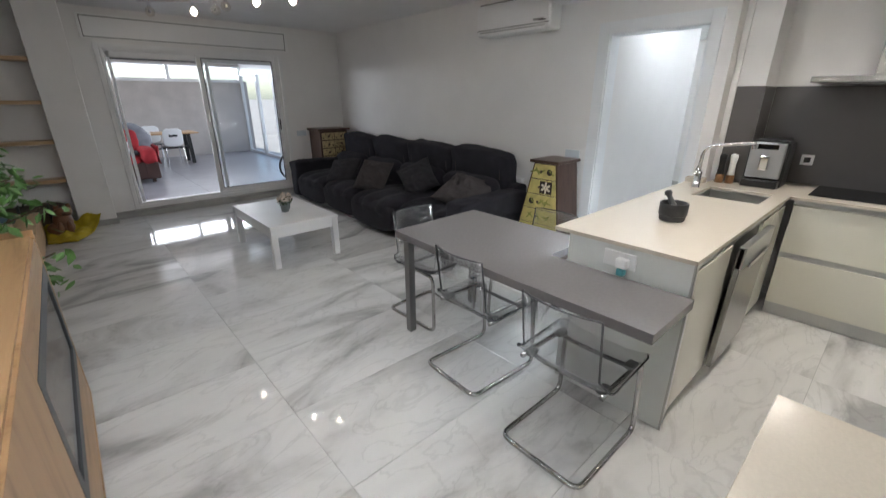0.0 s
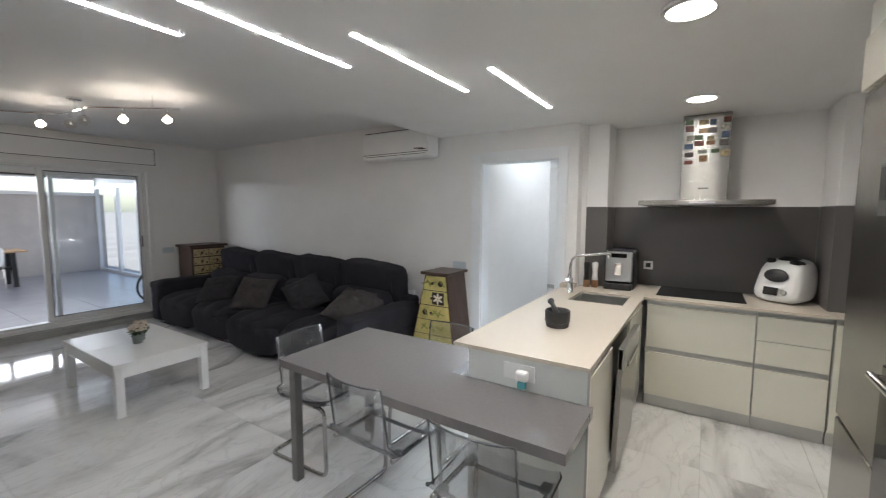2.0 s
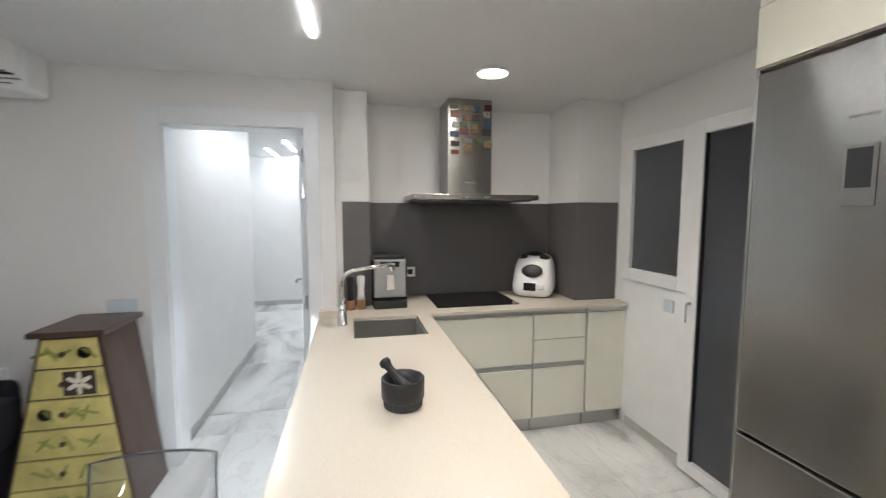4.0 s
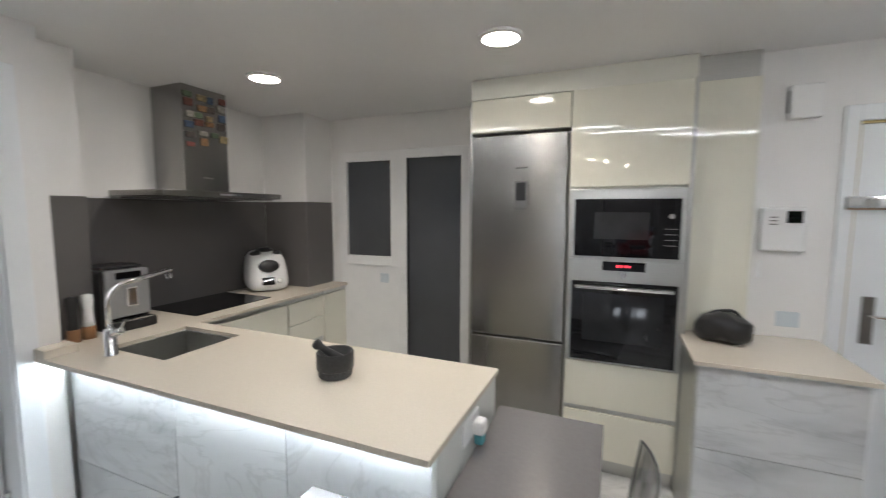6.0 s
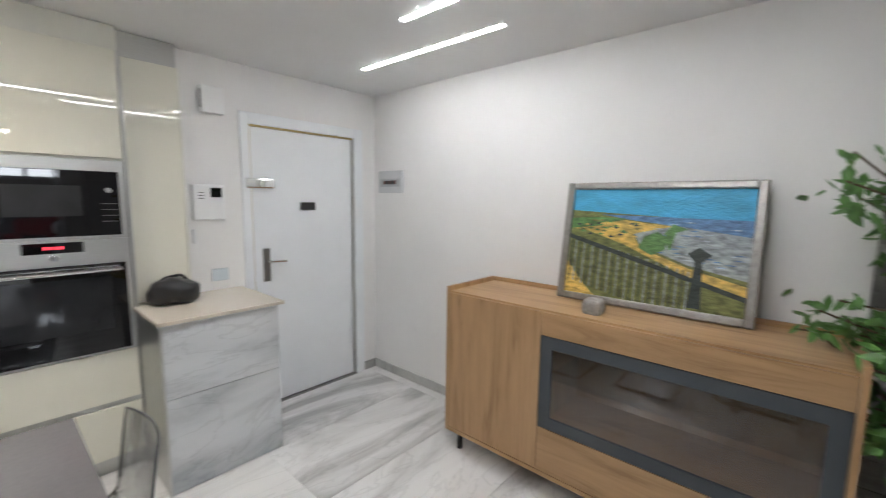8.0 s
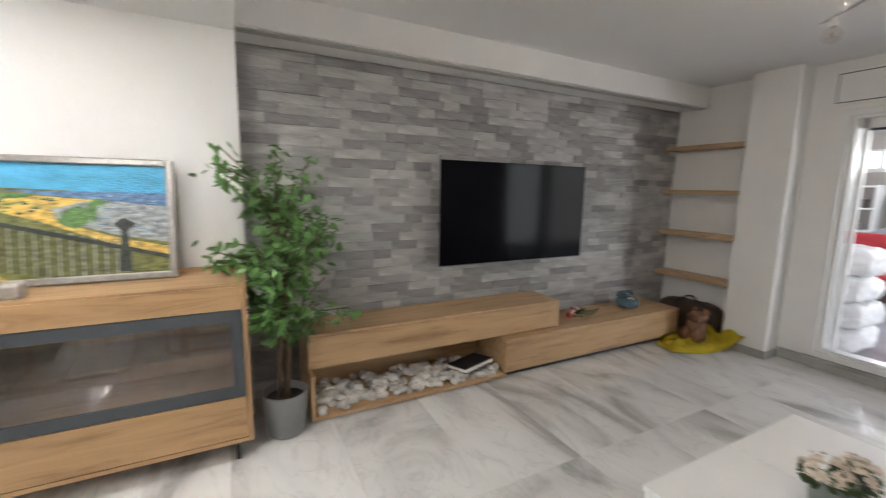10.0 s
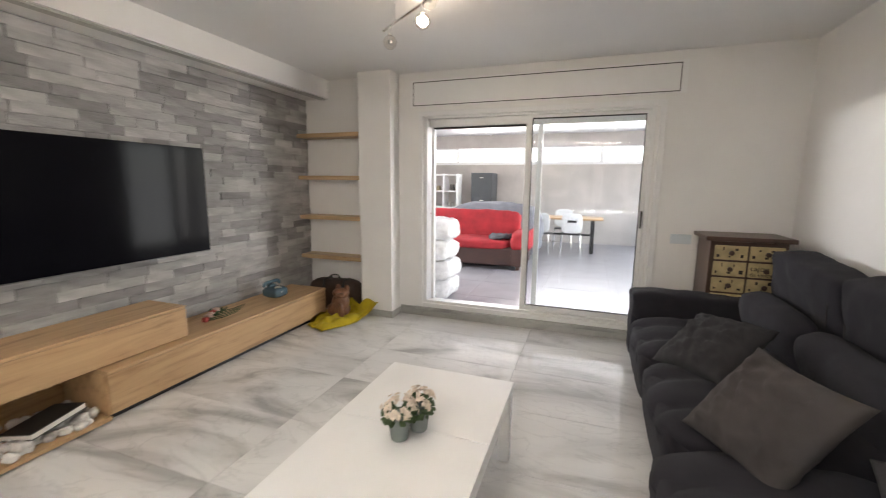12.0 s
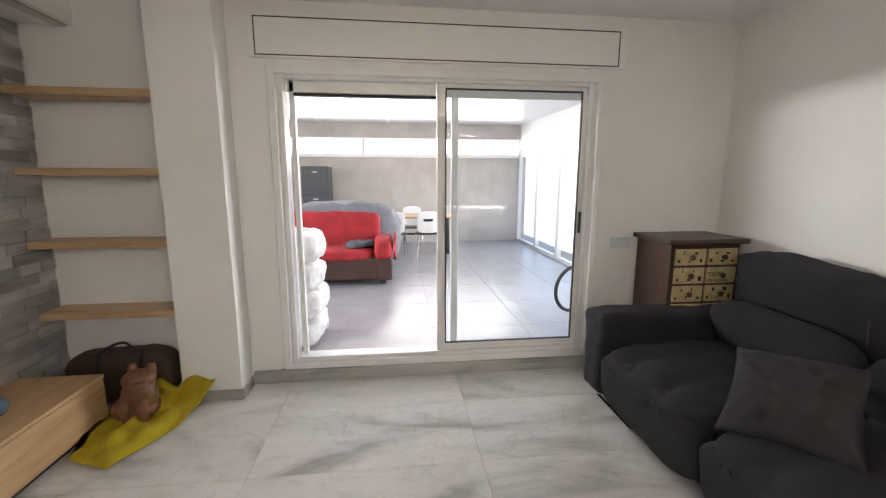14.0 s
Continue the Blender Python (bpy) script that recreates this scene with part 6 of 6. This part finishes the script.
for (w, d, h), p in (((0.19, 0.17, 0.17), (0.02, 7.18, 0.115)), ((0.14, 0.14, 0.24), (0.05, 7.17, 0.22)), ((0.13, 0.12, 0.12), (0.07, 7.14, 0.37)), ((0.07, 0.07, 0.06), (0.10, 7.075, 0.355)), ((0.045, 0.05, 0.20), (0.09, 7.10, 0.12)), ((0.045, 0.05, 0.20), (0.02, 7.09, 0.12)), ((0.04, 0.03, 0.09), (0.03, 7.17, 0.43)), ((0.04, 0.03, 0.09), (0.12, 7.17, 0.43))):
    merge(fg_, put(cushion(w * 1.35, d * 1.2, h * 0.88, 0.0, 8, 0.006, 3, 0.5, 2.3), pose(p[0] * 1.2, p[1], p[2] * 0.78 + 0.005)))
tagged(mesh_ob("figurine", fg_, M_DOGF, smooth=True), "small brown resin animal figurine sitting on the blanket", "figurine")
bg = thing("leather_bag", "worn brown leather holdall in the niche", "bag")
M_LEATH = mat("brown_leather", (0.05, 0.028, 0.018), 0.55, var=0.3, scale=9, bump=0.2, bscale=60)
part("body", put(cushion(0.66, 0.20, 0.36, 0.10, 10, 0.012, 5), pose(-0.20, 7.465, 0.182, 0, -2, 0)), M_LEATH, bg, smooth=True)
part("handle", tube(fillet([(-0.26, 7.43, 0.34), (-0.24, 7.42, 0.40), (-0.14, 7.42, 0.425), (-0.10, 7.43, 0.35)], 0.05), 0.009), M_BLACKP, bg)
for x in (-0.30, -0.04):
    part("strap", put(cushion(0.035, 0.212, 0.372, 0.10, 6), pose(x, 7.463, 0.184)), M_BLACKP, bg)

# ---- terrace things ----
M_REDF = mat("red_throw", (0.33, 0.018, 0.025), 0.85, var=0.22, scale=6, bump=0.25, bscale=120)
M_BRN = mat("brown_leatherette", (0.055, 0.025, 0.02), 0.5, var=0.2)
rs = thing("terrace_sofa", "brown sofa under a bright red throw", "sofa")
part("base", box(-0.6, 1.55, 10.32, 11.15, 0.08, 0.40, 0.03), M_BRN, rs)
part("seat", put(cushion(1.9, 0.75, 0.20, 0.12, 9, 0.02, 2), pose(0.38, 10.62, 0.44)), M_REDF, rs, smooth=True)
part("backrest", put(cushion(2.02, 0.26, 0.60, 0.10, 18, 0.02, 1, 0.5, 9), pose(0.38, 10.98, 0.70, -8, 0, 0)), M_REDF, rs, smooth=True)
throw = bmesh.new()
bmesh.ops.create_grid(throw, x_segments=16, y_segments=16, size=0.5)
for v in throw.verts:
    a, c = v.co.x, v.co.y
    v.co = Vector((1.615 + 0.02 * math.sin(a * 17 + c * 4), 10.70 + a * (0.66 + 0.2 * c), 0.52 + 0.32 * c + 0.03 * noise.noise(Vector((a * 5, 2, 0)))))
bmesh.ops.solidify(throw, geom=throw.faces[:], thickness=0.012)
part("throw_end", throw, M_REDF, rs, "hanging end of the red throw", smooth=True)
part("arm", put(cushion(0.26, 0.80, 0.34, 0.15, 9, 0.02, 7), pose(1.45, 10.68, 0.50)), M_REDF, rs, smooth=True)
part("arm_panel", box(1.34, 1.57, 10.31, 11.1, 0.08, 0.38, 0.02), M_BRN, rs)
for x in (-0.5, 1.45):
    part("foot", box(x - 0.03, x + 0.03, 10.4, 10.46, 0.006, 0.08), M_DARKW, rs)
jb = put(cushion(0.42, 0.3, 0.10, 0.4, 9, 0.04, 9), pose(1.12, 10.55, 0.56, 0, 0, 15))
tagged(mesh_ob("folded_cloth", jb, mat("dark_grey_cloth", (0.07, 0.075, 0.085), 0.9, var=0.4, scale=15), smooth=True), "crumpled dark grey cloth on the red sofa", "cloth")
cv = put(cushion(1.9, 0.9, 1.1, 0.25, 12, 0.05, 4), pose(0.75, 11.75, 0.56))
tagged(mesh_ob("covered_bench", cv, mat("grey_cover", (0.16, 0.165, 0.19), 0.8, var=0.15, scale=6), smooth=True), "bulky furniture under a grey dust cover", "covered furniture")
M_BAG = mat("white_plastic_bag", (0.66, 0.66, 0.67), 0.28, var=0.15, scale=18, bump=0.8, bscale=26)
for k in range(4):
    b = cushion(0.60, 0.60, 0.27, 0.12, 14, 0.035, k * 3)
    put(b, pose(0.66 + 0.02 * (k % 2), 8.42, 0.135 + 0.25 * k + 0.006))
    tagged(mesh_ob("bagged_tyre", b, M_BAG, smooth=True), "car tyre wrapped in a white plastic bag", "tyre", group="stack of bagged tyres")
td = thing("terrace_table", "wooden-topped terrace table on dark trestle legs", "table")
part("tabletop", box(1.3, 2.85, 12.6, 13.4, 0.73, 0.765, 0.004), wood("pine_top", (0.36, 0.20, 0.09), (0.55, 0.36, 0.19), (0.5, 5, 5)), td)
for x in (1.5, 2.65):
    for y in (12.7, 13.3):
        part("leg", put(box(-0.04, 0.04, -0.03, 0.03, 0, 0.73), pose(x, y, 0.004, 8 if y > 13 else -8, 0, 0)), M_BLACKP, td)
    part("brace", box(x - 0.03, x + 0.03, 12.7, 13.3, 0.35, 0.40), M_BLACKP, td)
part("brace", box(1.5, 2.65, 12.97, 13.03, 0.36, 0.40), M_BLACKP, td)


def plastic_chair():
    ch = thing("plastic_chair", "white plastic chair with steel legs", "chair", group="terrace chairs")
    part("seat", put(cushion(0.42, 0.42, 0.035, 0.2, 6), pose(0, 0, 0.45)), M_BLACKP, ch, smooth=True)
    bk_ = cushion(0.42, 0.03, 0.42, 0.1, 8)
    for v in bk_.verts:
        v.co.y += 0.25 * v.co.x ** 2
    part("backrest", put(bk_, pose(0, -0.21, 0.68, 8, 0, 0)), M_WHITE, ch, smooth=True)
    part("badge", put(box(-0.09, 0.09, -0.022, -0.018, 0.0, 0.05, 0.001), pose(0, -0.215, 0.70, 8, 0, 0)), M_BLACKP, ch)
    for x in (-0.18, 0.18):
        for y in (-0.18, 0.18):
            part("leg", cyl((x, y, 0.44), (x * 1.15, y * 1.15, 0.008), 0.011, n=8), M_CHROME, ch)
    return ch


c1 = plastic_chair()
c1.matrix_basis = pose(2.22, 12.55, 0, 0, 0, 5)
copy_thing(c1, pose(1.62, 12.5, 0, 0, 0, -8))
copy_thing(c1, pose(2.0, 13.6, 0, 0, 0, 182))
ck = thing("filing_cabinet", "tall dark grey cabinet on the terrace", "cabinet")
part("body", box(-0.33, 0.22, 13.7, 14.3, 0.007, 1.75, 0.006), M_SLATE, ck)
for k in range(3):
    part("door", box(-0.32, 0.21, 13.685, 13.699, 0.05 + 0.57 * k, 0.59 + 0.57 * k, 0.003), M_SLATE, ck)
    part("handle", box(-0.10, 0.0, 13.675, 13.686, 0.48 + 0.57 * k, 0.50 + 0.57 * k), M_ALU, ck)
wsf = thing("cube_shelf", "white open cube shelf with small items", "shelf")
for k in range(4):
    part("upright", box(-1.75 + 0.36 * k, -1.72 + 0.36 * k, 13.5, 13.9, 0.007, 1.72), M_WHITE, wsf)
for k in range(5):
    for c in range(3):
        part("board", box(-1.72 + 0.36 * c, -1.39 + 0.36 * c, 13.5, 13.9, 0.02 + 0.415 * k, 0.05 + 0.415 * k), M_WHITE, wsf)
for k in range(6):
    x = -1.62 + 0.16 * k
    z = 0.05 + 0.415 * (1 + k % 3)
    if abs(((x + 1.75) % 0.36) - 0.015) < 0.08:
        x += 0.1
    tagged(mesh_ob("storage_item", box(x - 0.04, x + 0.04, 13.6, 13.75, z, z + 0.12 + 0.04 * (k % 2), 0.008), MAG[k]), "small coloured item on the white shelf", "item", group="shelf items")
wh = thing("bicycle_wheel", "black bicycle wheel leaning by the terrace wall", "wheel")
ring = [(3.60 + 0.25 * math.cos(k * math.pi / 16), 8.9 + 0.10 * math.cos(k * math.pi / 16), 0.275 + 0.25 * math.sin(k * math.pi / 16)) for k in range(32)]
part("tyre", tube(ring, 0.02, 8, closed=True), M_RUBBER, wh, smooth=True)
part("hub", cyl((3.59, 8.93, 0.275), (3.61, 8.87, 0.275), 0.02), M_ALU, wh)
for k in range(0, 32, 2):
    part("spoke", cyl((3.60, 8.9, 0.275), ring[k], 0.0015, n=4), M_ALU, wh)

# ---- stone slips of the feature wall ----
M_STONE = random_tone(mat("split_stone", (0.40, 0.39, 0.385), 0.72, var=0.28, scale=9, bump=0.8, bscale=35, stretch=(1, 0.35, 1.6)), 0.58, 1.2)
rng = random.Random(5)
slips = []
hrow = 0.0685
for r in range(36):
    y = 3.135 - rng.random() * 0.15
    while y < YW:
        L = rng.choice((0.15, 0.22, 0.28, 0.34))
        a, b = max(y, 3.132), min(y + L, YW - 0.001)
        if b - a > 0.02:
            slips.append((a, b, r * hrow, rng.choice((0.0, 0.003, 0.007, 0.011))))
        y += L
shapes = {}
rest = []
for a, b, z, d in slips:
    z1 = min(z + hrow, 2.398)
    if z1 - z < 0.02:
        continue
    if not (0.6 < z < 2.2 and 3.5 < a < 6.3):
        rest.append((a, b, z, z1, d))
        continue
    key = (round(b - a, 2), round(d, 3), round(z1 - z, 3))
    if key not in shapes:
        o = mesh_ob("stone_slip", box(-0.012, 0.004 + d, -key[0] / 2 + 0.001, key[0] / 2 - 0.001, 0.001, key[2] - 0.001), M_STONE, WALL_STONE)
        shapes[key] = o.data
    else:
        o = new("stone_slip", shapes[key])
        o.parent = WALL_STONE
    o.location = (XN, (a + b) / 2, z)
vs, fs = [], []
for a, b, z, z1, d in rest:
    i = len(vs)
    x0, x1 = XN - 0.012, XN + 0.004 + d
    vs += [(x, y, q) for x in (x0, x1) for y in (a + 0.001, b - 0.001) for q in (z + 0.001, z1 - 0.001)]
    fs += [tuple(i + k for k in f) for f in ((0, 1, 3, 2), (4, 6, 7, 5), (0, 4, 5, 1), (2, 3, 7, 6), (0, 2, 6, 4), (1, 5, 7, 3))]
me = bpy.data.meshes.new("stone_slips")
me.from_pydata(vs, [], fs)
M_STONE2 = mat("split_stone_joined", (0.40, 0.39, 0.385), 0.72, var=0.28, scale=9, bump=0.8, bscale=35, stretch=(1, 0.35, 1.6))
t2 = M_STONE2.node_tree
b2 = t2.nodes["Principled BSDF"]
src = b2.inputs["Base Color"].links[0].from_socket
ge = t2.nodes.new("ShaderNodeNewGeometry")
mr = t2.nodes.new("ShaderNodeMapRange")
mr.inputs["To Min"].default_value, mr.inputs["To Max"].default_value = 0.58, 1.2
t2.links.new(ge.outputs["Random Per Island"], mr.inputs[0])
mx = t2.nodes.new("ShaderNodeMix")
mx.data_type, mx.blend_type = "RGBA", "MULTIPLY"
mx.inputs["Factor"].default_value = 1
t2.links.new(src, mx.inputs["A"])
t2.links.new(mr.outputs[0], mx.inputs["B"])
t2.links.new(mx.outputs["Result"], b2.inputs["Base Color"])
me.materials.append(M_STONE2)
so2 = new("stone_slips", me)
so2.parent = WALL_STONE
tagged(so2, kind="stuff")
